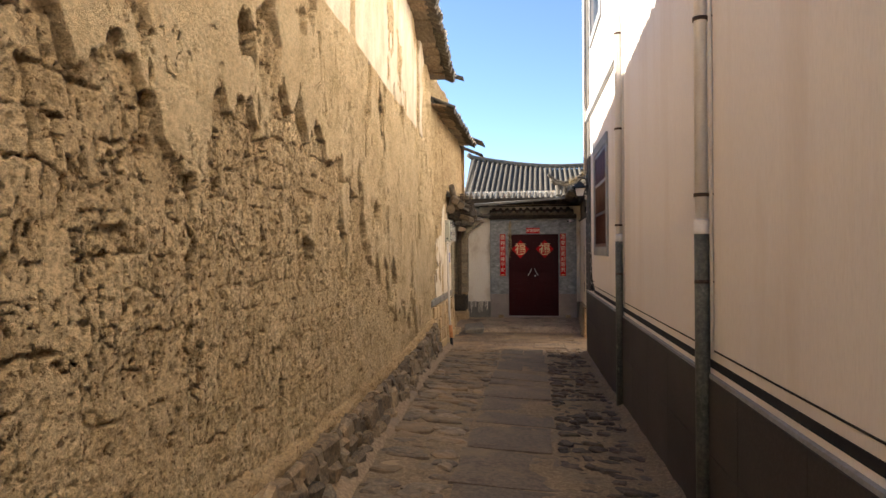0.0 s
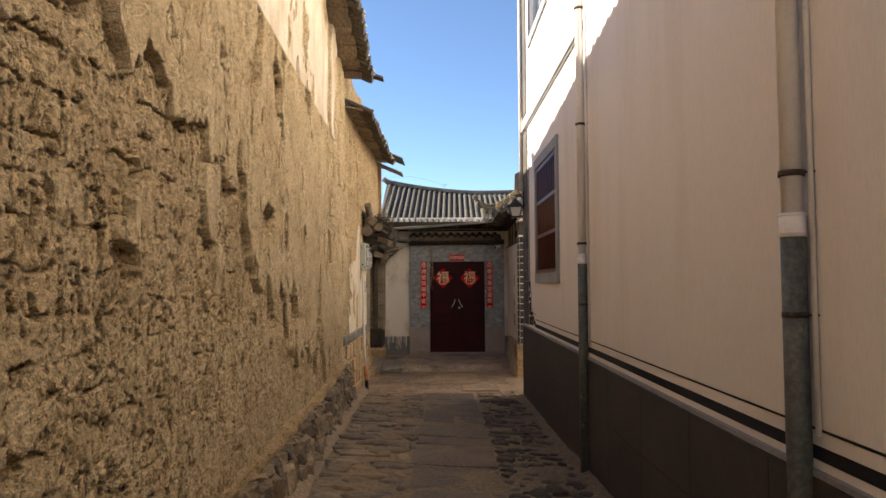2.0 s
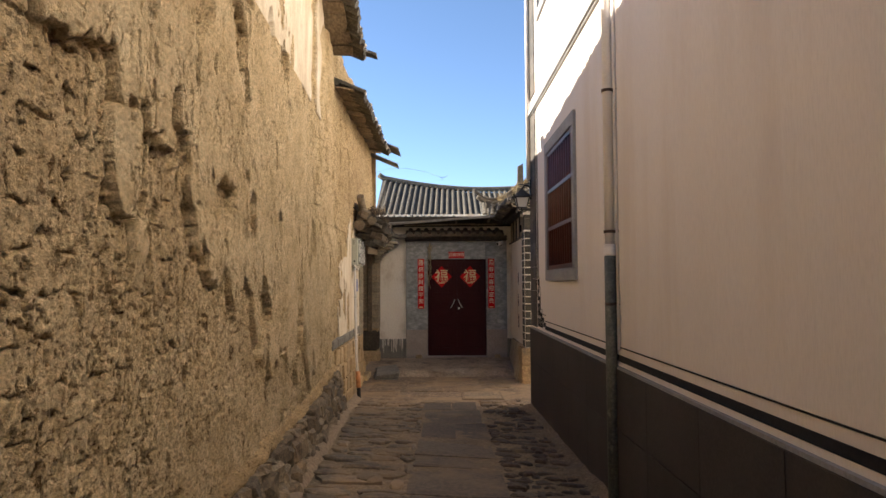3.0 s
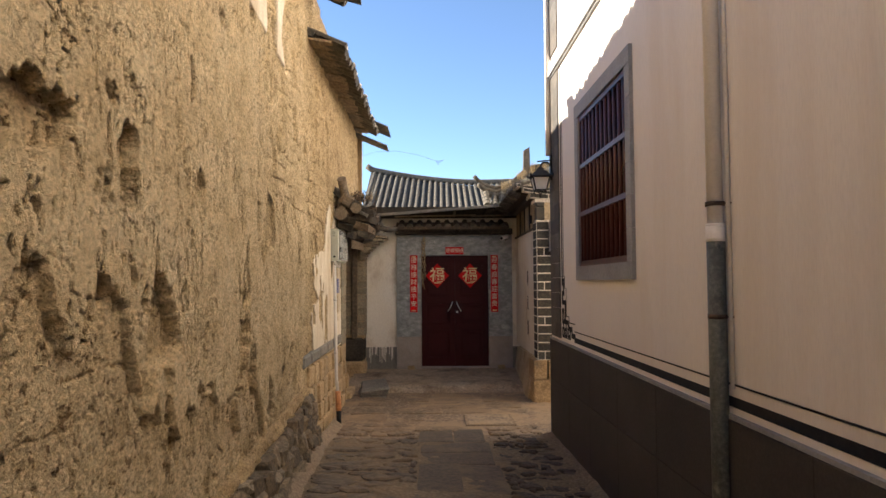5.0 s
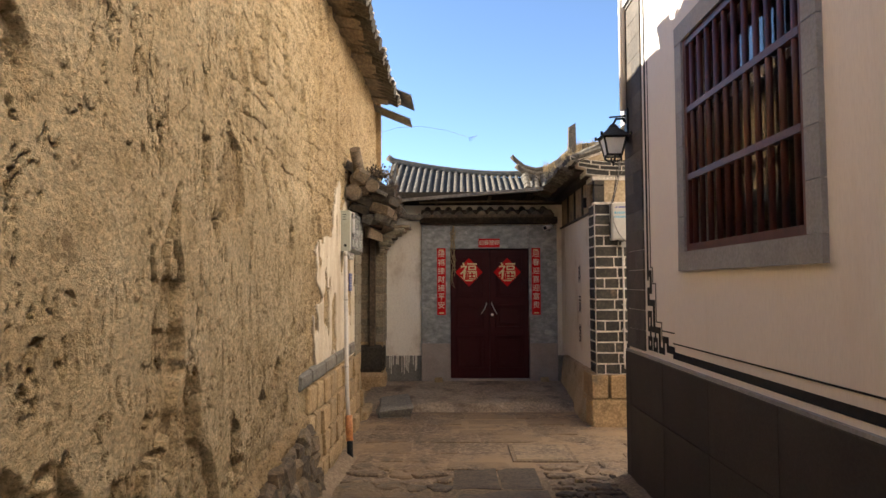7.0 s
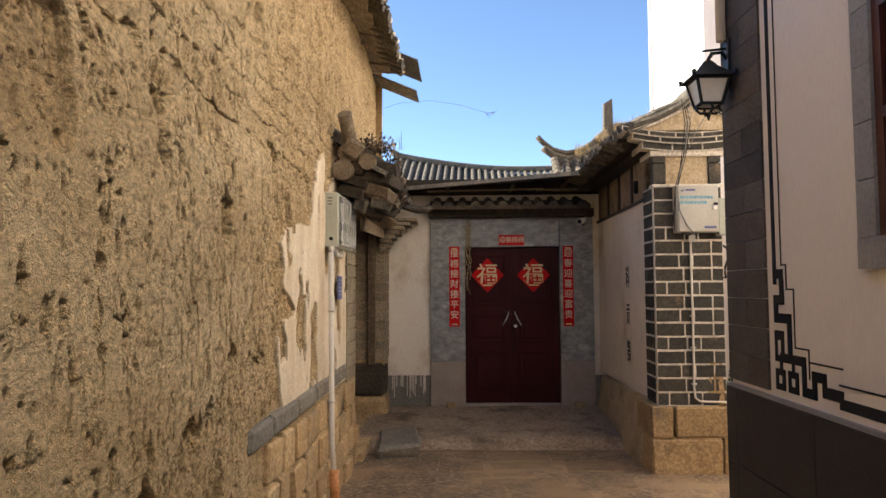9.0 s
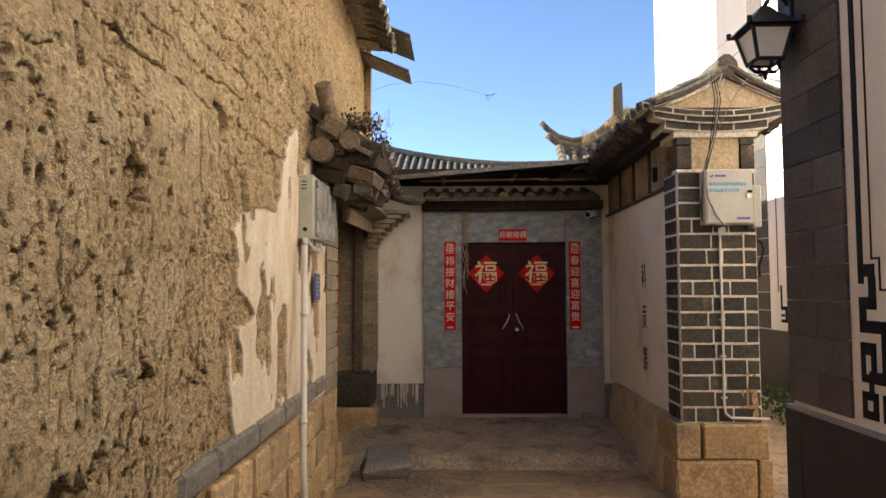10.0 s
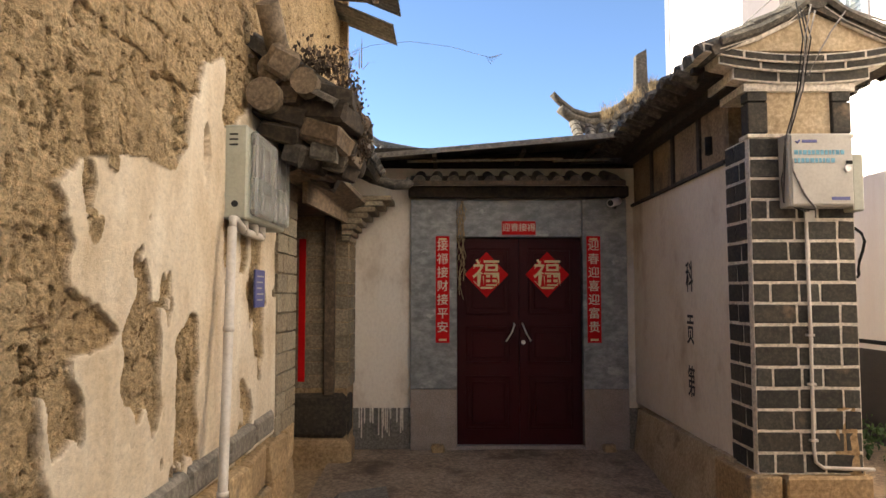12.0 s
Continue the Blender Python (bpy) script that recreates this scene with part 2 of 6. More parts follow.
M_FROST = surface("frosted_lantern_glass", (0.76, 0.74, 0.70), (0.82, 0.80, 0.77), (0.86, 0.84, 0.81), 0.3, grain=0.1, relief=0.03)
M_BOXGREY = surface("grey_green_enamel", (0.36, 0.37, 0.30), (0.43, 0.44, 0.36), (0.48, 0.49, 0.41), 0.5, grain=0.15, large=4, fine=50, relief=0.05, depth=0.001, stain=(0.33, 0.31, 0.24), stain_scale=5)
M_BOXPALE = surface("pale_grey_enamel", (0.44, 0.42, 0.36), (0.50, 0.48, 0.42), (0.54, 0.52, 0.46), 0.5, grain=0.15, large=3, fine=60, relief=0.05, depth=0.001)
M_CHROME = surface("worn_chrome", (0.62, 0.60, 0.58), (0.72, 0.70, 0.68), (0.8, 0.78, 0.76), 0.3, 0.45, relief=0.03)
M_GRASS = surface("dry_grass", (0.20, 0.145, 0.075), (0.32, 0.24, 0.13), (0.44, 0.34, 0.20), 0.9, large=10)
M_WEED = surface("green_weed", (0.03, 0.06, 0.015), (0.05, 0.10, 0.025), (0.09, 0.15, 0.04), 0.7, large=12)
M_DRYPLANT = surface("dead_plant", (0.045, 0.03, 0.02), (0.08, 0.055, 0.035), (0.14, 0.095, 0.06), 0.9, large=12)
M_ROOM = surface("dim_room_wall", (0.25, 0.22, 0.20), (0.3, 0.27, 0.25), (0.34, 0.31, 0.28), 0.9)
M_BLUE = surface("blue_plaque", (0.06, 0.07, 0.22), (0.09, 0.10, 0.28), (0.12, 0.13, 0.32), 0.4, grain=0.15)
M_BLUEPRINT = surface("blue_print", (0.10, 0.30, 0.42), (0.15, 0.38, 0.50), (0.2, 0.44, 0.55), 0.5)
M_ORANGE = surface("orange_pipe_end", (0.42, 0.16, 0.05), (0.50, 0.2, 0.07), (0.56, 0.25, 0.1), 0.5)
M_WIRE = surface("grey_cable", (0.16, 0.15, 0.13), (0.22, 0.2, 0.18), (0.3, 0.28, 0.25), 0.5)
M_ALU = surface("aluminium_frame", (0.45, 0.47, 0.49), (0.52, 0.54, 0.56), (0.58, 0.6, 0.62), 0.35, 0.6)

M_RED.node_tree.nodes["Principled BSDF"].inputs["Specular IOR Level"].default_value = 0.15
M_DOOR.node_tree.nodes["Principled BSDF"].inputs["Specular IOR Level"].default_value = 0.18


def glass(name, tint):
    m, t, b = nodes_of(name, 0.03)
    b.inputs["Base Color"].default_value = (*tint, 1)
    b.inputs["Transmission Weight"].default_value = 1.0
    b.inputs["IOR"].default_value = 1.45
    return m


M_GLASS = glass("window_glass", (0.85, 0.9, 0.9))
M_CLEAR = glass("clear_plastic_cover", (0.80, 0.80, 0.77))
M_CLEAR.node_tree.nodes["Principled BSDF"].inputs["Roughness"].default_value = 0.12
M_CLEAR.node_tree.nodes["Principled BSDF"].inputs["Transmission Weight"].default_value = 0.8


# ---- building helpers ----
def mesh_of(name, bm, mat, smooth=False):
    me = bpy.data.meshes.new(name)
    bm.to_mesh(me)
    bm.free()
    me.materials.append(mat)
    return me


def part(name, bm, mat=None, parent=None, label="", smooth=False):
    ob = new(name, bm if isinstance(bm, bpy.types.Mesh) else mesh_of(name, bm, mat, smooth))
    ob.parent = parent
    return tagged(ob, label)


def thing(name, label, category, group="", kind="", at=None):
    ob = new(name)
    ob.empty_display_size = 0.1
    if at is not None:
        ob.matrix_world = at
    return tagged(ob, label, category, group, kind)


def box(x0, x1, y0, y1, z0, z1, bevel=0.0, bm=None):
    own = bm is None
    bm = bmesh.new() if own else bm
    m = Matrix.LocRotScale(((x0 + x1) / 2, (y0 + y1) / 2, (z0 + z1) / 2), None, (x1 - x0, y1 - y0, z1 - z0))
    r = bmesh.ops.create_cube(bm, size=1, matrix=m)
    if bevel:
        es = list({e for v in r["verts"] for e in v.link_edges})
        bmesh.ops.bevel(bm, geom=es, offset=bevel, segments=1, affect="EDGES")
    return bm


def hull(ring_a, ring_b, bm=None, cap=True):
    """A closed solid between two rings of the same number of points."""
    bm = bmesh.new() if bm is None else bm
    a, b = [bm.verts.new(p) for p in ring_a], [bm.verts.new(p) for p in ring_b]
    n = len(a)
    for i in range(n):
        bm.faces.new((a[i], a[(i + 1) % n], b[(i + 1) % n], b[i]))
    if cap:
        bm.faces.new(a[::-1])
        bm.faces.new(b)
    return bm


def tube(points, radius, sides=10, bm=None, taper=1.0):
    """A round bar along a line of points."""
    bm = bmesh.new() if bm is None else bm
    pts = [Vector(p) for p in points]
    rings = []
    for i, p in enumerate(pts):
        d = (pts[min(i + 1, len(pts) - 1)] - pts[max(i - 1, 0)]).normalized()
        side = d.cross(Vector((0, 0, 1)) if abs(d.z) < 0.9 else Vector((1, 0, 0))).normalized()
        up = side.cross(d)
        r = radius * (1 + (taper - 1) * i / max(1, len(pts) - 1))
        rings.append([bm.verts.new(p + r * (math.cos(k) * side + math.sin(k) * up)) for k in (2 * math.pi * j / sides for j in range(sides))])
    for a, b in zip(rings, rings[1:]):
        for j in range(sides):
            bm.faces.new((a[j], a[(j + 1) % sides], b[(j + 1) % sides], b[j])).smooth = sides > 7
    bm.faces.new(rings[0][::-1])
    bm.faces.new(rings[-1])
    bmesh.ops.recalc_face_normals(bm, faces=bm.faces[:])
    return bm


def rough_block(sx, sy, sz, seed, jag=0.12, edge=0.16):
    """A worn stone: a box with cut corners and uneven faces, its middle at the origin."""
    rnd = random.Random(seed)
    bm = box(-sx / 2, sx / 2, -sy / 2, sy / 2, -sz / 2, sz / 2)
    bmesh.ops.bevel(bm, geom=bm.edges[:], offset=min(sx, sy, sz) * edge, segments=1, affect="EDGES")
    for v in bm.verts:
        v.co += Vector((rnd.uniform(-1, 1) * sx, rnd.uniform(-1, 1) * sy, rnd.uniform(-1, 1) * sz)) * jag * 0.5
    return bm


# numpy noise on a plane
def vnoise(u, v, seed):
    rs = np.random.RandomState(seed)
    tab = rs.rand(256, 256)
    i, j = np.floor(u).astype(int), np.floor(v).astype(int)
    fu, fv = u - i, v - j
    fu, fv = fu * fu * (3 - 2 * fu), fv * fv * (3 - 2 * fv)
    g = lambda a, b: tab[a % 256, b % 256]
    return (g(i, j) * (1 - fu) + g(i + 1, j) * fu) * (1 - fv) + (g(i, j + 1) * (1 - fu) + g(i + 1, j + 1) * fu) * fv


def fbm(u, v, seed, octaves=4):
    s = sum(vnoise(u * 2 ** k, v * 2 ** k, seed + k) * 0.5 ** k for k in range(octaves))
    return s / sum(0.5 ** k for k in range(octaves))


def step(x, a, b):
    k = np.clip((x - a) / (b - a), 0, 1)
    return k * k * (3 - 2 * k)


def sheet(name, X, Y, Z, mat, coats=None, smooth=True):
    """A mesh from three arrays of one shape."""
    n, m = X.shape
    me = bpy.data.meshes.new(name)
    idx = np.arange(n * m).reshape(n, m)
    faces = np.stack([idx[:-1, :-1], idx[1:, :-1], idx[1:, 1:], idx[:-1, 1:]], -1).reshape(-1, 4)
    me.vertices.add(n * m)
    me.vertices.foreach_set("co", np.stack([X, Y, Z], -1).astype(np.float32).ravel())
    me.loops.add(faces.size)
    me.loops.foreach_set("vertex_index", faces.ravel().astype(np.int32))
    me.polygons.add(len(faces))
    me.polygons.foreach_set("loop_start", np.arange(0, faces.size, 4, dtype=np.int32))
    me.polygons.foreach_set("use_smooth", np.full(len(faces), smooth))
    if coats is not None:
        a = me.color_attributes.new("coats", "FLOAT_COLOR", "POINT")
        a.data.foreach_set("color", np.stack([*coats, np.ones_like(X)], -1).astype(np.float32).ravel())
    me.update(calc_edges=True)
    me.validate()
    me.materials.append(mat)
    return me


# ---- plan ----
def left_x(y):
    """Face of the earth wall."""
    return -1.10 - 0.048 * y if y < 12.4 else -1.70


def right_x(y):
    """Face of the rendered house."""
    return 1.255 - 0.011 * y


def ground_z(x, y):
    """Alley floor: falls ahead and a little to the house side; flat in the yard."""
    b = np.interp(y, [-8, 0, 8, 10.3, 13, 15, 40], [0.12, 0.05, -0.11, -0.19, -0.27, -0.28, -0.28])
    return b - 0.06 * np.clip(x, -2, 2) * np.interp(y, [9, 13], [1, 0])


# ---- ground ----
ys = np.concatenate([np.arange(-8, -1, 0.1), np.arange(-1, 16.2, 0.03), np.arange(16.2, 30, 0.1)])
xs = np.concatenate([np.arange(-4.5, -2.2, 0.1), np.arange(-2.2, 2.0, 0.03), np.arange(2.0, 7.5, 0.1)])
GX, GY = np.meshgrid(xs, ys)
trodden = np.clip((np.abs(GX + 0.07 + 0.12 * (fbm(GX * 2, GY * 1.5, 35) - 0.5)) - 0.30) / 0.2, 0.25, 1.0) * np.interp(GY, [12.4, 13.4], [1.0, 0.55])
GZ = ground_z(GX, GY) + trodden * (0.050 * (fbm(GX * 2.6, GY * 2.6, 5) - 0.5) + 0.034 * (fbm(GX * 8, GY * 8, 9, 3) - 0.5)) - 0.004
ground_mesh = sheet("ground", GX, GY, GZ, M_DIRT)
ground_mesh.materials.append(M_YARD)
ground_mesh.polygons.foreach_set("material_index", (GY[:-1, :-1] > 12.75 + 0.5 * (fbm(GX[:-1, :-1] * 1.5, GY[:-1, :-1] * 1.5, 25) - 0.5)).astype(np.int32).ravel())
tagged(part("ground", ground_mesh), "packed earth and worn mortar between the alley's paving stones", "ground", kind="structure")
far = bmesh.new()
for x0, x1, y0, y1 in ((-900, -4.5, -900, 900), (7.5, 900, -900, 900), (-4.5, 7.5, -900, -8), (-4.5, 7.5, 29.9, 900)):
    far.faces.new([far.verts.new(p) for p in ((x0, y0, -0.27), (x1, y0, -0.27), (x1, y1, -0.27), (x0, y1, -0.27))])
tagged(part("ground_beyond", far, M_DIRT), "bare earth beyond the houses", "ground", kind="structure")

# ---- earth wall ----
def hollows(Y, Z, wide, high, seed, share, deep, rag_u, rag_v):
    """Eroded pockets, one to a cell at most: cut in under a sharp upper lip and running out below."""
    rs = np.random.RandomState(seed)
    tab = rs.rand(6, 128, 128)
    u, v = Y / wide, Z / high
    i, j = np.floor(u).astype(int), np.floor(v).astype(int)
    out = np.zeros(Y.shape)
    for a in (-1, 0, 1):
        for b in (-1, 0, 1):
            p, q = (i + a) % 128, (j + b) % 128
            s = (u - i - a - 0.2 - 0.6 * tab[0][p, q]) / (0.09 + 0.17 * tab[1][p, q] ** 2) + rag_u
            t = (v - j - b - 0.2 - 0.6 * tab[2][p, q]) / (0.16 + 0.34 * tab[3][p, q] ** 2) + rag_v
            r = np.hypot(s, t)
            k = (1 - step(r, 0.93, 1.0)) * np.clip((t + 1.2) / 1.3, 0, 1) * (0.45 + 0.55 * tab[4][p, q]) * (tab[5][p, q] < share)
            out = np.maximum(out, k)
    return deep * out


def earth_heights(Y, Z):
    """Relief of the earth wall, and where clay skin and lime still hold."""
    ragged_u, ragged_v = 4.2 * (fbm(Y * 21, Z * 15, 21, 4) - 0.5), 3.6 * (fbm(Y * 19, Z * 17, 29, 4) - 0.5)
    # adobe blocks in courses, worn and slumped
    course = (Z + 0.08 * fbm(Y * 0.9, Z * 0.3, 3) + 0.07 * fbm(Y * 4, Z * 4, 6) + 0.045 * fbm(Y * 13, Z * 12, 10, 4)) / 0.132
    row = np.floor(course)
    along = Y / 0.31 + 0.43 * row + 0.35 * fbm(Y * 2, Z * 2, 8) + 0.30 * fbm(Y * 8, Z * 6, 7, 4)
    fz, fy = course - row, along - np.floor(along)
    joint = np.minimum(np.minimum(fz, 1 - fz) * 0.132, np.minimum(fy, 1 - fy) * 0.31)
    rs = np.random.RandomState(4)
    own = rs.rand(97, 97)[row.astype(int) % 97, np.floor(along).astype(int) % 97]
    blocky = np.interp(Y, [2, 5.0, 6.8, 8.0, 9.5, 10.5], [1.0, 0.85, 0.45, 0.22, 0.25, 0.36])
    gaps = step(fbm(Y * 7, Z * 6, 22, 4) + 0.05 * (blocky - 0.8), 0.47, 0.53)
    bed = 1 - step(joint + 0.030 * (fbm(Y * 22, Z * 20, 23, 4) - 0.5), 0.000, 0.007)
    blocks = blocky * (-0.026 * bed * gaps + 0.007 * (own - 0.5))
    # layers that have flaked away, with sharp rims
    flakes = sum(-d * step(fbm(Y * a, Z * b, s0, 5), c, c + 0.010) for a, b, c, d, s0 in ((1.8, 1.0, 0.555, 0.007, 201), (4.2, 2.4, 0.57, 0.007, 211), (8.5, 5.0, 0.58, 0.006, 221), (18.0, 11.0, 0.59, 0.006, 231)))
    flakes = flakes * np.interp(Y, [3, 6.5, 8, 10], [1.0, 0.8, 0.4, 0.4])
    # pockets of three sizes
    many = step(fbm(Y * 0.9, Z * 1.1, 45, 3), 0.36, 0.56)
    pockets = np.maximum(hollows(Y, Z, 0.40, 0.46, 301, 0.10, 0.055, ragged_u, ragged_v), hollows(Y, Z, 0.12, 0.17, 311, 0.42, 0.040, ragged_u, ragged_v) * (0.25 + 0.75 * many))
    pockets = np.maximum(pockets, hollows(Y + 0.03, Z, 0.056, 0.085, 321, 0.55, 0.026, ragged_u, ragged_v) * (0.3 + 0.7 * many))
    grit = 0.006 * (fbm(Y * 36, Z * 30, 55, 3) - 0.5)
    fine = 0.006 * (fbm(Y * 9, Z * 7, 51, 4) - 0.5) + grit
    swell = 0.04 * (fbm(Y * 0.35, Z * 0.45, 61, 2) - 0.5)
    rip = np.abs(fbm(Y * 5.5, Z * 1.9, 47, 5) - 0.5)
    rips = (1 - step(rip, 0.002, 0.007)) * step(fbm(Y * 2.4, Z * 2.0, 49, 3), 0.52, 0.57)
    nick = np.abs(fbm(Y * 11, Z * 6, 147, 4) - 0.5)
    nicks = (1 - step(nick, 0.005, 0.015)) * step(fbm(Y * 6.0, Z * 5.0, 149, 3), 0.55, 0.59)
    cracks = -np.maximum(0.042 * rips, 0.026 * nicks)
    bare = blocks + flakes - pockets + 1.1 * fine + cracks
    # skin of clay: whole high up and farther on, in tatters lower down
    edge = np.interp(Y, [0, 2.2, 2.6, 3.0, 3.6, 4.4, 5.0, 6.0, 6.6, 8, 10.5, 12.2, 13], [2.4, 2.25, 2.0, 2.32, 2.36, 2.52, 2.25, 1.9, 1.45, 0.75, 0.7, 1.6, 3.6])
    torn_edge = 0.5 * (fbm(Y * 1.3, Z * 0.5, 71, 4) - 0.5) + 0.75 * (fbm(Y * 5.0, Z * 1.5, 75, 5) - 0.5)
    lip = Z - edge + torn_edge
    skin = step(lip, -0.010, 0.010)
    under = step(lip, -0.13, -0.012) * step(fbm(Y * 2.6, Z * 2.0, 83, 3), 0.40, 0.50)
    tatter_n = fbm(Y * 2.1, Z * 1.5, 81, 5)
    skin = np.maximum(skin, step(tatter_n, 0.63, 0.640) * step(Z, 1.3, 1.7))
    under = np.maximum(under, step(tatter_n, 0.605, 0.63) * step(Z, 1.3, 1.7))
    holes_n = fbm(Y * 2.9, Z * 1.5, 85, 5)
    skin = skin * (1 - step(holes_n, 0.68, 0.688))
    courses_show = step(Y, 9.0, 10.6) * step(Z + 0.5 * (fbm(Y * 1.5, Z * 1.5, 87, 3) - 0.5), 1.95, 2.4)
    skin = skin * (1 - courses_show)
    bare = bare * (1 - 0.45 * courses_show) - courses_show * 0.022 * bed
    whole = np.interp(Y, [4.5, 7.2], [0.22, 1.0])
    h = (bare - 0.030 * under) * (1 - skin) + skin * (0.032 + 0.6 * fine + 0.15 * flakes + whole * (0.45 * blocks - 0.95 * pockets) + 0.8 * cracks)
    h = h + 0.022 * (fbm(Y * 26, Z * 24, 155, 3) - 0.5) * step(Y, 11.8, 12.6)
    # lime: a band under the near eave and torn sheets by the yard
    band = step(Z - 3.40 + 0.05 * (fbm(Y * 1.3, Z, 91) - 0.5), -0.01, 0.01) * step(10.6 - Y + 0.6 * (fbm(Y * 0.1, Z * 3, 95) - 0.5), -0.01, 0.01)
    band = band * (1 - step(fbm(Y * 2.0, Z * 1.0, 97, 4), 0.62, 0.63))
    tear = 1.3 * (fbm(Y * 2.1, Z * 1.5, 101, 5) - 0.5) + 0.25 * (fbm(Y * 9, Z * 5, 105, 3) - 0.5)
    sheet_edge = np.interp(Z, [0.6, 1.1, 1.25, 1.33, 1.40, 1.6, 1.75, 1.85, 1.93, 2.05, 2.5, 2.62], [12.72, 12.68, 12.75, 13.05, 12.9, 12.8, 12.66, 12.85, 13.25, 13.55, 13.7, 14.0])
    torn = step(Y - sheet_edge + tear * 0.5 + 0.05, -0.008, 0.008) * step(Y, 12.1, 12.3) * (1 - step(Z, 2.5, 2.66)) * step(Z, 0.6, 0.62)
    torn = torn * (1 - step(fbm(Y * 4.2, Z * 2.4, 111, 4), 0.588, 0.596))
    lime = np.maximum(band, torn)
    h = h * (1 - lime) + lime * (0.020 + 0.2 * fine)
    # a few deep holes
    for hy, hz, ry, rz, d in ((7.75, 3.42, 0.13, 0.17, 0.10), (8.25, 3.33, 0.07, 0.2, 0.09), (12.40, 2.26, 0.10, 0.13, 0.20), (13.72, 2.0, 0.06, 0.22, 0.07), (8.08, 1.93, 0.09, 0.20, 0.055), (2.02, 1.66, 0.16, 0.09, 0.045)):
        r = np.hypot((Y - hy) / ry, (Z - hz) / rz) + 0.7 * (fbm(Y * 9, Z * 9, 121, 5) - 0.5)
        h = h - 0.85 * d * (1 - step(r, 0.80, 0.88)) * np.clip(0.45 + 0.55 * (Z - hz) / rz, 0.15, 1)
    # pockets, flakes and cracks turn to darker bare earth, painting in their shade
    recess_dark = np.clip(pockets * (1 - skin + skin * whole) / 0.02 - 0.6 - flakes / 0.025 - cracks / 0.03, 0, 1) * (1 - lime)
    clay = np.clip(np.interp(Y, [4, 8], [0.50, 0.70]) + 0.45 * skin - 0.45 * recess_dark - 0.40 * blocky * bed * gaps * (1 - skin) - 0.5 * bed * courses_show, 0, 1)
    clay = np.clip(clay + 0.25 * courses_show, 0, 1) * np.interp(Y, [12.0, 12.8], [1.0, 0.5])
    return h + swell, clay * (1 - lime), lime, np.maximum(skin * np.interp(Y, [5.0, 8.0], [1.0, 0.45]), 0.5 * courses_show * (1 - step(Y, 11.8, 12.6))) * (1 - lime)


def earth_panel(name, y0, y1, z0, z1, res):
    ya, za = np.arange(y0, y1 + res, res), np.arange(z0, z1 + res, res)
    Y, Z = np.meshgrid(ya, za)
    h, skin, lime, smooth_coat = earth_heights(Y, Z)
    base = np.where(Y < 12.4, -1.10 - 0.048 * Y, -1.70)
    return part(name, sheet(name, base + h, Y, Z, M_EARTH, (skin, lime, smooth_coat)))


wall_left = thing("wall_left", "weathered ochre earth wall with peeling clay and lime plaster", "wall", kind="structure")
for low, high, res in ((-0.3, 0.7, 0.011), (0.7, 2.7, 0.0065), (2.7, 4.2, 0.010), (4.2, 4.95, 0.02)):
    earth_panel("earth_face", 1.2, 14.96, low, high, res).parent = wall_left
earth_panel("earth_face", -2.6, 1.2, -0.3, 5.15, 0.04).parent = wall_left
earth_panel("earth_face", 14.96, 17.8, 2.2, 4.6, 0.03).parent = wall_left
core = bmesh.new()
hull([(-1.13, -2.6, -0.4), (-1.9, 14.9, -0.4), (-2.4, 14.9, -0.4), (-2.4, -2.6, -0.4)], [(-1.13, -2.6, 5.0), (-1.9, 14.9, 5.0), (-2.4, 14.9, 5.0), (-2.4, -2.6, 5.0)], core)
for v in core.verts:
    if v.co.x > -2.2:
        v.co.x -= 0.05
part("wall_core", core, M_EARTH, wall_left)
part("wall_core", box(-2.4, -1.80, 14.85, 17.79, 2.25, 4.75), M_EARTH, wall_left)
part("wall_end", box(-2.4, -1.66, 17.70, 17.80, 2.4, 4.75), M_EARTH, wall_left)

# ---- rendered house on the other side ----
HOUSE_FAR = 12.82
house = thing("white_house", "pink-white rendered house with a grey dado and barred window", "house")
WIN = (9.68, 11.26, 1.67, 3.12)


def slab_along(y0, y1, z0, z1, out0, out1, bevel=0.0):
    """A piece on the house's face: from out0 to out1 metres proud of it."""
    return hull([(right_x(y0) - out1, y0, z0), (right_x(y1) - out1, y1, z0), (right_x(y1) - out0, y1, z0), (right_x(y0) - out0, y0, z0)],
                [(right_x(y0) - out1, y0, z1), (right_x(y1) - out1, y1, z1), (right_x(y1) - out0, y1, z1), (right_x(y0) - out0, y0, z1)])


def fixed(bm):
    bmesh.ops.recalc_face_normals(bm, faces=bm.faces[:])
    return bm


TOPZ = 7.6
UW = (10.35, 11.85, 5.2, 6.7)
for y0, y1, z0, z1 in ((-8, WIN[0], -0.5, TOPZ), (WIN[0], WIN[1], -0.5, WIN[2]), (WIN[0], UW[0], WIN[3], TOPZ), (UW[0], WIN[1], WIN[3], UW[2]), (UW[0], WIN[1], UW[3], TOPZ),
                       (WIN[1], UW[1], -0.5, UW[2]), (WIN[1], UW[1], UW[3], TOPZ), (UW[1], HOUSE_FAR, -0.5, TOPZ)):
    part("wall", fixed(slab_along(y0, y1, z0, z1, -0.24, 0.0)), M_WHITE, house)
part("end_wall", box(1.36, 6.5, HOUSE_FAR - 0.24, HOUSE_FAR, -0.5, TOPZ), M_WHITE, house)
part("end_wall", box(1.6, 6.5, -8, -7.8, -0.5, TOPZ), M_WHITE, house)
part("back_wall", box(6.5, 6.7, -8, HOUSE_FAR, -0.5, TOPZ), M_WHITE, house)
part("roof", box(1.0, 6.9, -8.2, HOUSE_FAR + 0.2, TOPZ, TOPZ + 0.2), M_TILE, house)
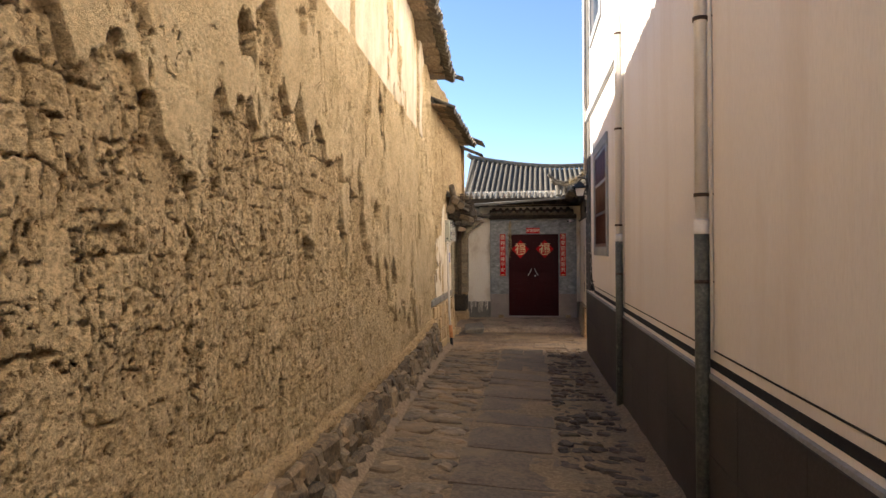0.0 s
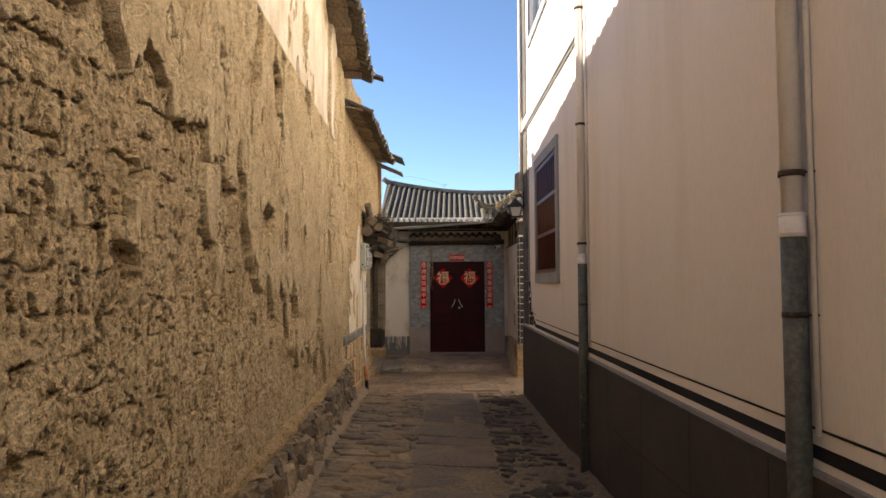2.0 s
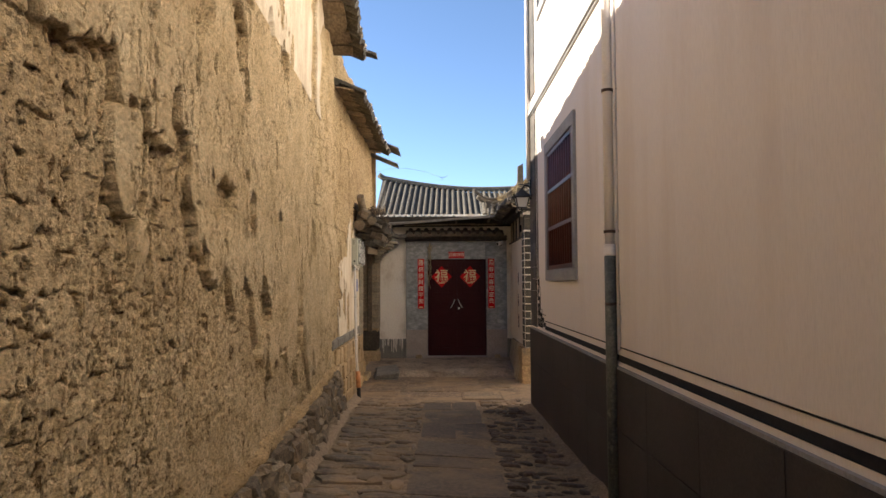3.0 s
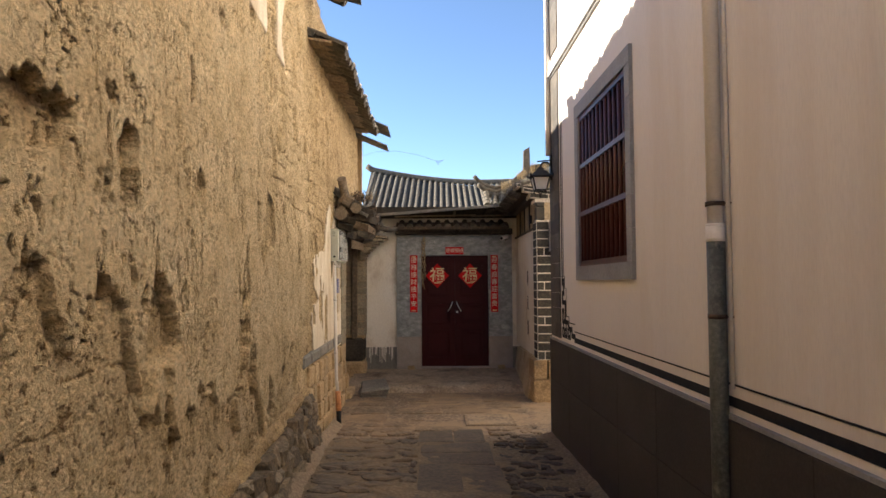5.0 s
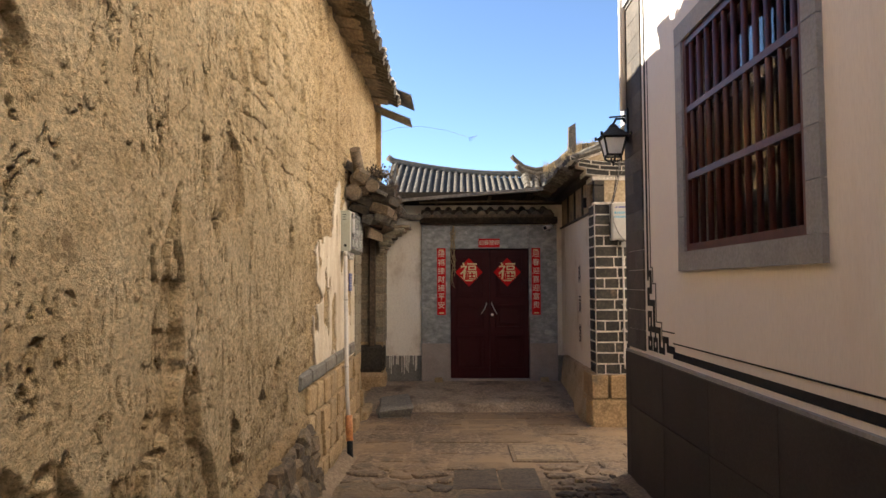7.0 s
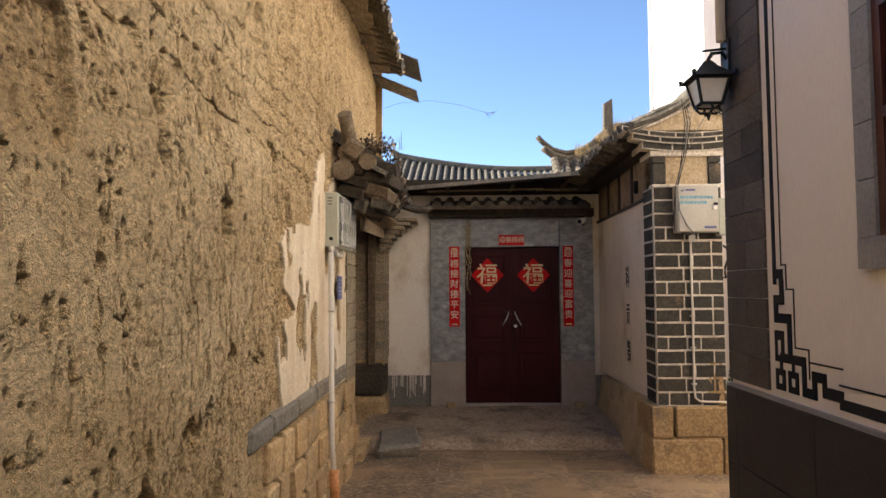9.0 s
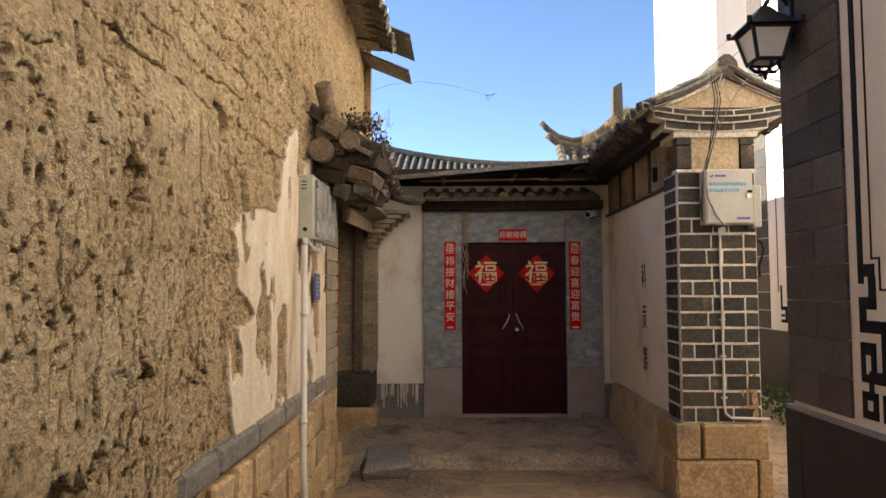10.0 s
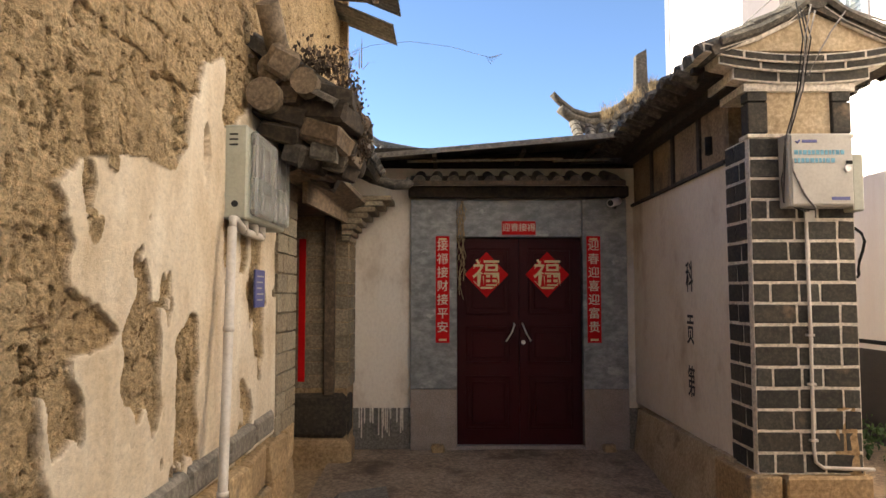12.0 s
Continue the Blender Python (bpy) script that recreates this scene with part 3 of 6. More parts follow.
# dado of cement panels
y = -8.0
while y < HOUSE_FAR - 0.02:
    y1 = min(y + 0.9, HOUSE_FAR + 0.035)
    part("dado_panel", fixed(slab_along(y + 0.003, y1 - 0.003, 0.40, 0.850, 0.0, 0.030)), M_DADO, house)
    part("dado_panel", fixed(slab_along(y + 0.003, y1 - 0.003, -0.5, 0.394, 0.0, 0.030)), M_DADO, house)
    y += 0.9
part("dado_cap", fixed(slab_along(-8, HOUSE_FAR + 0.035, 0.854, 0.875, 0.0, 0.026)), M_TRIM, house)
part("painted_stripe", fixed(slab_along(-8, 11.62, 0.910, 0.960, 0.0, 0.004)), M_BLACK, house, "black painted stripe")
part("painted_line", fixed(slab_along(-8, 11.62, 1.015, 1.024, 0.0, 0.004)), M_BLACK, house)
# corner of grey blocks
z = 0.90
k = 0
while z < 3.93:
    h = 0.168
    if k % 2:
        part("quoin_block", fixed(slab_along(12.30, HOUSE_FAR + 0.012, z, min(z + h, 3.94) - 0.004, 0.0, 0.014)), M_QUOIN, house)
    else:
        part("quoin_block", fixed(slab_along(12.30, 12.55, z, min(z + h, 3.94) - 0.004, 0.0, 0.014)), M_QUOIN, house)
        part("quoin_block", fixed(slab_along(12.554, HOUSE_FAR + 0.012, z, min(z + h, 3.94) - 0.004, 0.0, 0.014)), M_QUOIN, house)
    z += h
    k += 1
while z < TOPZ - 0.1:
    part("quoin_block", fixed(slab_along(12.30, HOUSE_FAR + 0.012, z + 0.1, z + 0.38, 0.0, 0.014)), M_QUOIN, house)
    z += 0.284
part("string_course", fixed(slab_along(8.1, HOUSE_FAR + 0.05, 3.95, 4.02, 0.0, 0.045)), M_TRIM, house)
part("string_course", fixed(slab_along(8.1, HOUSE_FAR + 0.03, 3.93, 3.95, 0.0, 0.025)), M_TRIM, house)


def window_on_house(y0, y1, z0, z1, trim, label):
    w = thing("window_1", label, "window", kind="structure")
    for a, b, c, d in ((y0 - trim, y1 + trim, z1, z1 + trim), (y0 - trim, y1 + trim, z0 - trim, z0)):
        part("trim", fixed(slab_along(a, b, c, d, 0.0, 0.03)), M_TRIM, w)
    for a, b in ((y0 - trim, y0), (y1, y1 + trim)):
        n = 6
        for i in range(n):
            part("trim", fixed(slab_along(a, b, z0 + (z1 - z0) * i / n + 0.002, z0 + (z1 - z0) * (i + 1) / n - 0.002, 0.0, 0.028)), M_TRIM, w)
    return w


win = window_on_house(*WIN, 0.13, "maroon barred wooden window in a grey stone surround")
y0, y1, z0, z1 = WIN
for a, b, c, d in ((y0, y0 + 0.05, z0, z1), (y1 - 0.05, y1, z0, z1), (y0 + 0.05, y1 - 0.05, z0, z0 + 0.05), (y0 + 0.05, y1 - 0.05, z1 - 0.05, z1)):
    part("window_frame", fixed(slab_along(a, b, c, d, -0.05, 0.012)), M_REDWOOD, win)
for f in (0.345, 0.66):
    part("rail", fixed(slab_along(y0 + 0.05, y1 - 0.05, z0 + f * (z1 - z0) - 0.02, z0 + f * (z1 - z0) + 0.02, -0.03, 0.014)), M_REDWOOD, win)
for i in range(11):
    yy = y0 + 0.05 + (y1 - y0 - 0.1) * (i + 0.5) / 11
    part("bar", tube([(right_x(yy) + 0.008, yy, z0 + 0.04), (right_x(yy) + 0.008, yy, z1 - 0.04)], 0.019, 8), M_REDWOOD, win, smooth=True)
part("pane", fixed(slab_along(y0, y1, z0, z1, -0.135, -0.13)), M_GLASS, win).visible_shadow = False
for yy in (y0 + 0.02, (y0 + y1) / 2, y1 - 0.02):
    part("sash", fixed(slab_along(yy - 0.03, yy + 0.03, z0, z1, -0.16, -0.138)), M_TIMBER, win)
part("sash", fixed(slab_along(y0, y1, z0 + 0.95, z0 + 1.0, -0.16, -0.138)), M_TIMBER, win)
room = bmesh.new()
box(1.4, 4.2, 9.0, 9.1, 0.5, 3.6, bm=room), box(1.4, 4.2, 12.2, 12.3, 0.5, 3.6, bm=room), box(4.2, 4.3, 9.0, 12.3, 0.5, 3.6, bm=room), box(1.4, 4.3, 9.0, 12.3, 3.6, 3.7, bm=room), box(1.4, 4.3, 9, 12.3, 0.4, 0.5, bm=room)
part("inner_room", room, M_ROOM, house)
uw = window_on_house(*UW, 0.12, "upper sliding window with aluminium frame in grey trim")
y0, y1, z0, z1 = UW
for a, b, c, d in ((y0, y0 + 0.05, z0, z1), (y1 - 0.05, y1, z0, z1), (y0, y1, z0, z0 + 0.05), (y0, y1, z1 - 0.05, z1), ((y0 + y1) / 2 - 0.03, (y0 + y1) / 2 + 0.03, z0, z1)):
    part("window_frame", fixed(slab_along(a, b, c, d, -0.10, -0.04)), M_ALU, uw)
part("pane", fixed(slab_along(y0, y1, z0, z1, -0.09, -0.08)), M_GLASS, uw)
uroom = bmesh.new()
box(1.45, 1.5, 9.9, 12.3, 5.0, 7.0, bm=uroom)
part("curtain", uroom, M_ROOM, uw)

# unseen wall that closes the alley behind, added to bounce sunlight forward
tagged(part("wall_behind", box(-7.0, 1.5, -8.3, -8.0, -0.3, 4.0), M_LIME), "unseen limewashed wall behind the alley, added to bounce sunlight forward", "wall", kind="structure")

# ---- gate at the alley's end ----
GY0 = 17.80
wall_end = thing("wall_gate", "limewashed wall either side of the gate with a dark stone base", "wall", kind="structure")
for x0, x1 in ((-2.45, -1.0), (1.20, 1.60)):
    part("limewash", box(x0, x1, GY0, GY0 + 0.3, 0.30, 2.75), M_LIME, wall_end)
    part("base", box(x0, x1, GY0 - 0.02, GY0 + 0.3, -0.3, 0.30, 0.01), M_GREYSTONE, wall_end, "dark stone base with run-down lime")
part("lintel_wall", box(-1.0, 1.2, GY0 + 0.02, GY0 + 0.3, 2.42, 2.75), M_LIME, wall_end)
# dark strip added in place of the shade between hood and awning
part("boarding", box(-1.72, 1.6, GY0 + 0.10, GY0 + 0.16, 2.755, 2.985), M_DARKBROWN, wall_end, "dark backing standing for the shade under the awning")
gate = thing("gate_surround", "grey veined marble door surround on granite feet", "door frame", kind="structure")
for x0, x1 in ((-1.0, -0.53), (0.75, 1.20)):
    part("marble_slab", box(x0, x1, GY0 - 0.06, GY0 + 0.28, 0.50, 2.42, 0.004), M_MARBLE, gate)
    part("granite_slab", box(x0, x1, GY0 - 0.065, GY0 + 0.28, -0.12, 0.497, 0.004), M_GRANITE, gate)
part("marble_slab", box(-0.527, 0.747, GY0 - 0.05, GY0 + 0.28, 2.035, 2.415, 0.004), M_MARBLE, gate)
door = thing("door_1", "closed dark maroon double metal door with chrome handles", "door", kind="structure")
for k, (x0, x1) in enumerate(((-0.527, 0.1085), (0.1115, 0.747))):
    leaf = part("leaf", box(x0, x1, GY0 + 0.03, GY0 + 0.08, -0.07, 2.03, 0.003), M_DOOR, door)
    for z0, z1 in ((0.08, 0.62), (0.74, 1.12), (1.24, 1.92)):
        rim = bmesh.new()
        for a, b, c, d in ((x0 + 0.09, x1 - 0.09, z0, z0 + 0.025), (x0 + 0.09, x1 - 0.09, z1 - 0.025, z1), (x0 + 0.09, x0 + 0.115, z0, z1), (x1 - 0.115, x1 - 0.09, z0, z1)):
            box(a, b, GY0 + 0.016, GY0 + 0.032, c, d, 0.004, rim)
        part("panel_moulding", rim, M_DOOR, leaf)
        part("panel", box(x0 + 0.15, x1 - 0.15, GY0 + 0.02, GY0 + 0.032, z0 + 0.06, z1 - 0.06, 0.008), M_DOOR, leaf)
    hx = 0.106 - 0.10 if k == 0 else 0.112 + 0.08
    s = -1 if k == 0 else 1
    part("handle", tube([(hx + 0.05 * -s, GY0 + 0.03, 1.15), (hx + 0.05 * -s, GY0 - 0.03, 1.14), (hx + 0.02 * -s, GY0 - 0.04, 1.06), (hx + 0.03 * s, GY0 - 0.03, 0.98), (hx + 0.03 * s, GY0 + 0.03, 0.97)], 0.009, 8), M_CHROME, leaf, "curved chrome handle", True)
part("lock", tube([(0.15, GY0 + 0.03, 0.96), (0.15, GY0 + 0.005, 0.96)], 0.022, 12), M_CHROME, door)
part("backing", box(-0.53, 0.75, GY0 + 0.09, GY0 + 0.12, -0.1, 2.05), M_DOOR, door)
part("threshold", box(-0.53, 0.75, GY0 - 0.04, GY0 + 0.2, -0.13, -0.07, 0.006), M_GRANITE, door)

# raised apron before the gate
AY0 = 16.0
apron_x, apron_y = np.meshgrid(np.arange(-1.75, 1.62, 0.04), np.arange(AY0, GY0 + 0.05, 0.04))
wob = 0.35 * (fbm(apron_x * 1.7, apron_y * 0 + 3, 17) - 0.35)
front = np.clip((apron_y - AY0 - wob) / 0.12, 0, 1)
apron_z = -0.275 + 0.085 * front + 0.085 * np.clip((apron_y - AY0) / 1.7, 0, 1) + 0.03 * (fbm(apron_x * 3, apron_y * 3, 19) - 0.5)
apron_z = np.where(apron_y <= AY0 + 0.01, -0.33, apron_z)
tagged(part("apron", sheet("apron", apron_x, apron_y, apron_z, M_APRON)), "worn cement apron before the gate, stained and low", "step", kind="structure")


# ---- tiled roofs ----
def tile_row(length, r, count, closed=True):
    """One run of overlapping half-round tiles down a slope: along +x, from the top at 0."""
    bm = bmesh.new()
    n = 5
    step_len = length / count
    for k in range(count):
        a, b = k * step_len, (k + 1) * step_len + 0.02
        ra, rb = r * 0.86, r
        A = [bm.verts.new((a, ra * math.cos(math.pi * j / n), ra * math.sin(math.pi * j / n))) for j in range(n + 1)]
        B = [bm.verts.new((b, rb * math.cos(math.pi * j / n), rb * math.sin(math.pi * j / n))) for j in range(n + 1)]
        for j in range(n):
            bm.faces.new((A[j], B[j], B[j + 1], A[j + 1]))
        bm.faces.new(B[::-1])
    return mesh_of("tile_row", bm, M_TILE, False)


def tiled_slope(parent, origin, along, down, length, width, spacing, r, count, seed=1, deck=0.05, loose=2, pans=False):
    """Rows of tiles on a deck. origin: top corner; along: unit vector along the ridge; down: unit vector down the slope."""
    rnd = random.Random(seed)
    along, down = Vector(along).normalized(), Vector(down).normalized()
    up = down.cross(along).normalized()
    if up.z < 0:
        up = -up
    loose = min(loose, count)
    one = tile_row(length / count, r, 1)
    one.name = "tile"
    rest = tile_row(length * (count - loose) / count, r, count - loose) if count > loose else None
    n = int(width / spacing)
    field = bmesh.new()
    for i in range(n):
        p = Vector(origin) + along * (i + 0.5) * spacing + down * rnd.uniform(-0.025, 0.03) + up * rnd.uniform(-0.006, 0.006)
        m = Matrix((down, up.cross(down), up)).transposed().to_4x4()
        m.translation = p
        m = m @ pose(0, 0, 0, rnd.uniform(-3, 3), 0, rnd.uniform(-0.7, 0.7))
        if rest:
            k = len(field.verts)
            field.from_mesh(rest)
            field.verts.ensure_lookup_table()
            for v in field.verts[k:]:
                v.co = m @ v.co
        for c in range(count - loose, count):
            part("tile", one, None, parent).matrix_world = m @ pose(c * length / count, 0, rnd.uniform(-0.003, 0.003), 0, 0, rnd.uniform(-2, 2))
    bare_end = 0.34 if pans else 0.04
    if pans:
        # upturned tiles between the rows, open to view past the soffit, with dabs of lime at their ends
        pan = tile_row(0.36, r * 1.25, 1)
        pan.name = "pan_tile"
        dabs = [mesh_of("lime_dab", rough_block(0.05, 0.07, 0.035, 500 + k, 0.5), M_MORTAR) for k in range(3)]
        for i in range(n):
            m = Matrix((down, up.cross(down), up)).transposed().to_4x4()
            m.translation = Vector(origin) + along * (i + 1.0) * spacing + down * (length - 0.34 + rnd.uniform(-0.02, 0.03)) + up * 0.022
            part("pan_tile", pan, None, parent).matrix_world = m @ pose(0, 0, 0, 180 + rnd.uniform(-4, 4), 0, rnd.uniform(-2, 2))
            if rnd.random() < 0.7:
                part("lime_dab", rnd.choice(dabs), None, parent).matrix_world = m @ pose(0.35 + rnd.uniform(-0.03, 0.01), rnd.uniform(-0.01, 0.01), rnd.uniform(-0.02, 0.01), rnd.uniform(-30, 30), rnd.uniform(-30, 30), rnd.uniform(0, 180))
    if rest:
        tagged(part("tile_field", field, M_TILE, parent), kind="stuff")
    o = Vector(origin)
    top = [o, o + along * width, o + along * width + down * (length - bare_end), o + down * (length - bare_end)]
    part("roof_deck", fixed(hull([p - up * deck for p in top], [p + up * 0.012 for p in top])), M_TILE, parent)
    return up


def eave_board_row(parent, y0, y1, inner, outer, zin, zout, width=0.27, seed=2):
    """Soffit boards laid across an eave, each its own piece."""
    rnd = random.Random(seed)
    y = y0
    while y < y1 - 0.05:
        b = min(y + width * rnd.uniform(0.85, 1.2), y1)
        d = rnd.uniform(-0.02, 0.02)
        A = [(inner(y), y + 0.004, zin(y) + d), (inner(b), b - 0.004, zin(b) + d), (outer(b) + rnd.uniform(-0.05, 0.03), b - 0.004, zout(b) + d), (outer(y), y + 0.004, zout(y) + d)]
        part("soffit_board", fixed(hull(A, [(p[0], p[1], p[2] + 0.028) for p in A])), M_BOARD, parent)
        y = b


near_roof = thing("near_roof", "old grey clay-tile roof with weathered soffit boards", "roof")
nz = lambda y: 4.75 + 0.05 * (12.4 - max(y, 7.0))
eave_board_row(near_roof, -2.6, 12.38, lambda y: left_x(y) - 0.1, lambda y: left_x(y) + 0.26, lambda y: nz(y) + 0.02, nz)
slope = Vector((0.9, 0.0, -0.40)).normalized()
along = Vector((-0.048, 1, 0.0)).normalized()
for a, b in ((-2.7, 7.0), (7.0, 12.42)):
    d = Vector((left_x(b) - left_x(a), b - a, nz(b) - nz(a))).normalized()
    o = Vector((left_x(a) + 0.38, a, nz(a) + 0.0)) - slope * 2.6
    tiled_slope(near_roof, o, d, slope, 2.6, (b - a) / d.y, 0.185, 0.062, 9, 3, pans=True)
part("verge_tile", tube([Vector((left_x(12.42) + 0.40, 12.44, nz(12.4) + 0.02)) - slope * k * 0.25 for k in range(9)], 0.075, 8), M_TILE, near_roof)
part("end_board", fixed(hull([(-1.80, 12.36, 4.80), (-1.28, 12.36, 4.80), (-1.28, 12.40, 4.80), (-1.80, 12.40, 4.80)], [(-1.80, 12.36, 5.08), (-1.26, 12.36, 4.86), (-1.26, 12.40, 4.86), (-1.80, 12.40, 5.08)])), M_TIMBER, near_roof)
part("broken_tile", fixed(hull([(-1.30, 12.30, 4.80), (-1.12, 12.32, 4.74), (-1.12, 12.50, 4.74), (-1.30, 12.52, 4.80)], [(-1.30, 12.30, 4.84), (-1.12, 12.32, 4.78), (-1.12, 12.50, 4.78), (-1.30, 12.52, 4.84)])), M_TILE, near_roof)

low_roof = thing("lower_roof", "lower clay-tile roof with grass and corrugated end sheets", "roof")
eave_board_row(low_roof, 12.45, 17.2, lambda y: -1.80, lambda y: -1.46, lambda y: 4.33, lambda y: 4.27, 0.30, 5)
o = Vector((-1.34, 12.42, 4.25)) - slope * 2.4
tiled_slope(low_roof, o, (0, 1, 0), slope, 2.4, 4.72, 0.185, 0.062, 8, 6, pans=True)
for z, y0, y1, x1 in ((4.29, 16.75, 17.62, -1.10), (4.05, 17.25, 17.80, -1.15)):
    # corrugated sheets past the end of the tiles
    n = 90
    xs2, ys2 = np.meshgrid(np.linspace(-1.9, x1, 14), np.linspace(y0, y1, n))
    zs2 = z + (x1 - xs2) * 0.42 + 0.017 * np.sin((ys2 - y0) / 0.085 * 2 * np.pi)
    part("corrugated_sheet", sheet("corrugated_sheet", xs2, ys2, zs2, M_SHEET), None, low_roof, "rusty corrugated sheet")
    part("corrugated_sheet", sheet("corrugated_sheet", xs2, ys2, zs2 - 0.006, M_SHEET), None, low_roof)
part("purlin", tube([(-1.9, 17.3, 4.38), (-1.3, 17.3, 4.33)], 0.045, 8), M_TIMBER, low_roof)
part("ridge_wall", box(-2.42, -1.85, 12.40, 12.5, 4.4, 5.2), M_EARTH, low_roof)

# far hall with its sagging ridge
hall = thing("tiled_hall", "distant hall with a grey tiled roof and sagging ridge", "house")
part("wall", box(-2.6, 6.0, 26.6, 33.0, -0.3, 3.9), M_LIME, hall)
rowm = tile_row(4.55, 0.068, 11)
rnd = random.Random(8)
n = 40
for i in range(n):
    f = i / (n - 1)
    x = -2.45 + f * 8.0
    u = (x + 2.45) / 4.6
    top = Vector((x, 30.0, 5.62 - 0.50 * (1 - (1 - min(u, 1)) ** 2) + 0.12 * max(0, u - 0.7)))
    low = Vector((x - 0.10 * (1 - u), 26.0, 3.53 + 0.02 * rnd.uniform(-1, 1)))
    d = (low - top).normalized()
    up = d.cross(Vector((-1, 0, 0))).normalized()
    if up.z < 0:
        up = -up
    m = Matrix((d, up.cross(d), up)).transposed().to_4x4()
    m.translation = top
    part("roof_rib", rowm, None, hall).matrix_world = m
ridge = [(-2.55 + 0.5 * k, 30.0, 5.70 - 0.50 * (1 - (1 - min((0.5 * k) / 4.6, 1)) ** 2) + 0.12 * max(0, 0.5 * k / 4.6 - 0.7)) for k in range(17)]
part("ridge", tube([(-2.75, 30.0, 5.84)] + ridge, 0.11, 8), M_TILE, hall)
DX, DU = np.meshgrid(np.linspace(-2.6, 5.6, 42), np.linspace(0, 1, 6))
sag = np.minimum((DX + 2.45) / 4.6, 1)
crest = 5.60 - 0.50 * (1 - (1 - sag) ** 2) + 0.12 * np.maximum(0, (DX + 2.45) / 4.6 - 0.7)
part("roof_deck", sheet("roof_deck", DX, 30.0 - 3.95 * DU, crest - 0.02 + (3.47 - crest) * DU, M_TILE), None, hall)
part("roof_deck", sheet("roof_deck", DX, 30.0 - 3.95 * DU, crest - 0.10 + (3.47 - crest) * DU, M_TIMBER), None, hall)
part("back_slope", fixed(hull([(-2.55, 30.0, 5.00), (5.6, 30.0, 4.9), (5.6, 34, 3.4), (-2.55, 34, 3.4)], [(-2.55, 30.0, 5.1), (5.6, 30.0, 4.96), (5.6, 34, 3.5), (-2.55, 34, 3.5)])), M_TILE, hall)
part("gable", fixed(hull([(-2.5, 26.6, 3.4), (-2.5, 33, 3.4), (-2.5, 30, 5.4)], [(-2.35, 26.6, 3.4), (-2.35, 33, 3.4), (-2.35, 30, 5.4)])), M_LIME, hall)

# ---- roofed side wall and brick pier of the yard ----
PX0, PX1, PY0, PY1 = 1.27, 1.92, 15.05, 15.42
pier = thing("brick_pier", "grey brick pier with white joints on sandstone blocks", "pillar")
part("mortar_core", box(PX0 + 0.002, PX1 - 0.002, PY0 + 0.002, PY1, 0.35, 2.44), M_MORTAR, pier, "white lime joints")
brick_meshes = {}
rnd = random.Random(12)


def brick_mesh(w, d, h, variant, mat, tag):
    key = (round(w, 3), round(d, 3), round(h, 3), variant, tag)
    if key not in brick_meshes:
        rb = random.Random(str(key))
        bm = box(-w / 2, w / 2, -d / 2, d / 2, -h / 2, h / 2)
        bmesh.ops.bevel(bm, geom=bm.edges[:], offset=0.004, segments=1, affect="EDGES")
        for v in bm.verts:
            v.co += Vector([rb.uniform(-0.0025, 0.0025) for _ in range(3)])
        brick_meshes[key] = mesh_of("brick", bm, mat)
    return brick_meshes[key]


COURSE = 0.1306
for c in range(16):
    zc = 0.35 + COURSE * (c + 0.5)
    pattern = (0.27, 0.27, 0.11) if c % 2 else (0.11, 0.18, 0.13, 0.23)
    if c % 4 == 2:
        pattern = pattern[::-1]
    x = PX0
    total = sum(pattern)
    for w0 in pattern:
        w = w0 / total * (PX1 - PX0)
        ob = part("brick", brick_mesh(w - 0.014, 0.05, COURSE - 0.020, rnd.randrange(3), M_BRICK, "g"), None, pier)
        ob.location = (x + w / 2, PY0 + 0.022, zc)
        x += w
    for y0, y1 in ((PY0 + 0.055, PY0 + 0.22), (PY0 + 0.22, PY1)) if c % 2 else ((PY0 + 0.055, PY0 + 0.15), (PY0 + 0.15, PY1)):
        ob = part("brick", brick_mesh(0.05, y1 - y0 - 0.013, COURSE - 0.020, rnd.randrange(3), M_BRICK, "g"), None, pier)
        ob.location = (PX0 + 0.022, (y0 + y1) / 2, zc)
        ob = part("brick", brick_mesh(0.05, y1 - y0 - 0.013, COURSE - 0.020, rnd.randrange(3), M_BRICK, "g"), None, pier)
        ob.location = (PX1 - 0.022, (y0 + y1) / 2, zc)
# broken-off corner rendered over
patch = rough_block(0.15, 0.05, 0.42, 5, 0.35)
bmesh.ops.translate(patch, verts=patch.verts[:], vec=(PX1 - 0.085, PY0 + 0.022, 0.54))
part("render_patch", patch, M_BLOCK, pier, "sandy render over a broken corner")
# stone foot
for i, (x0, x1, z0, z1) in enumerate(((1.20, 1.40, 0.06, 0.345), (1.425, 1.96, 0.06, 0.345), (1.19, 1.86, -0.40, 0.055), (1.87, 1.98, -0.40, 0.055))):
    b = rough_block(x1 - x0, 0.55, z1 - z0, 20 + i, 0.025, 0.05)
    bmesh.ops.translate(b, verts=b.verts[:], vec=((x0 + x1) / 2, PY0 + 0.23, (z0 + z1) / 2))
    part("foot_stone", b, M_BLOCK, pier, "rough sandstone block")
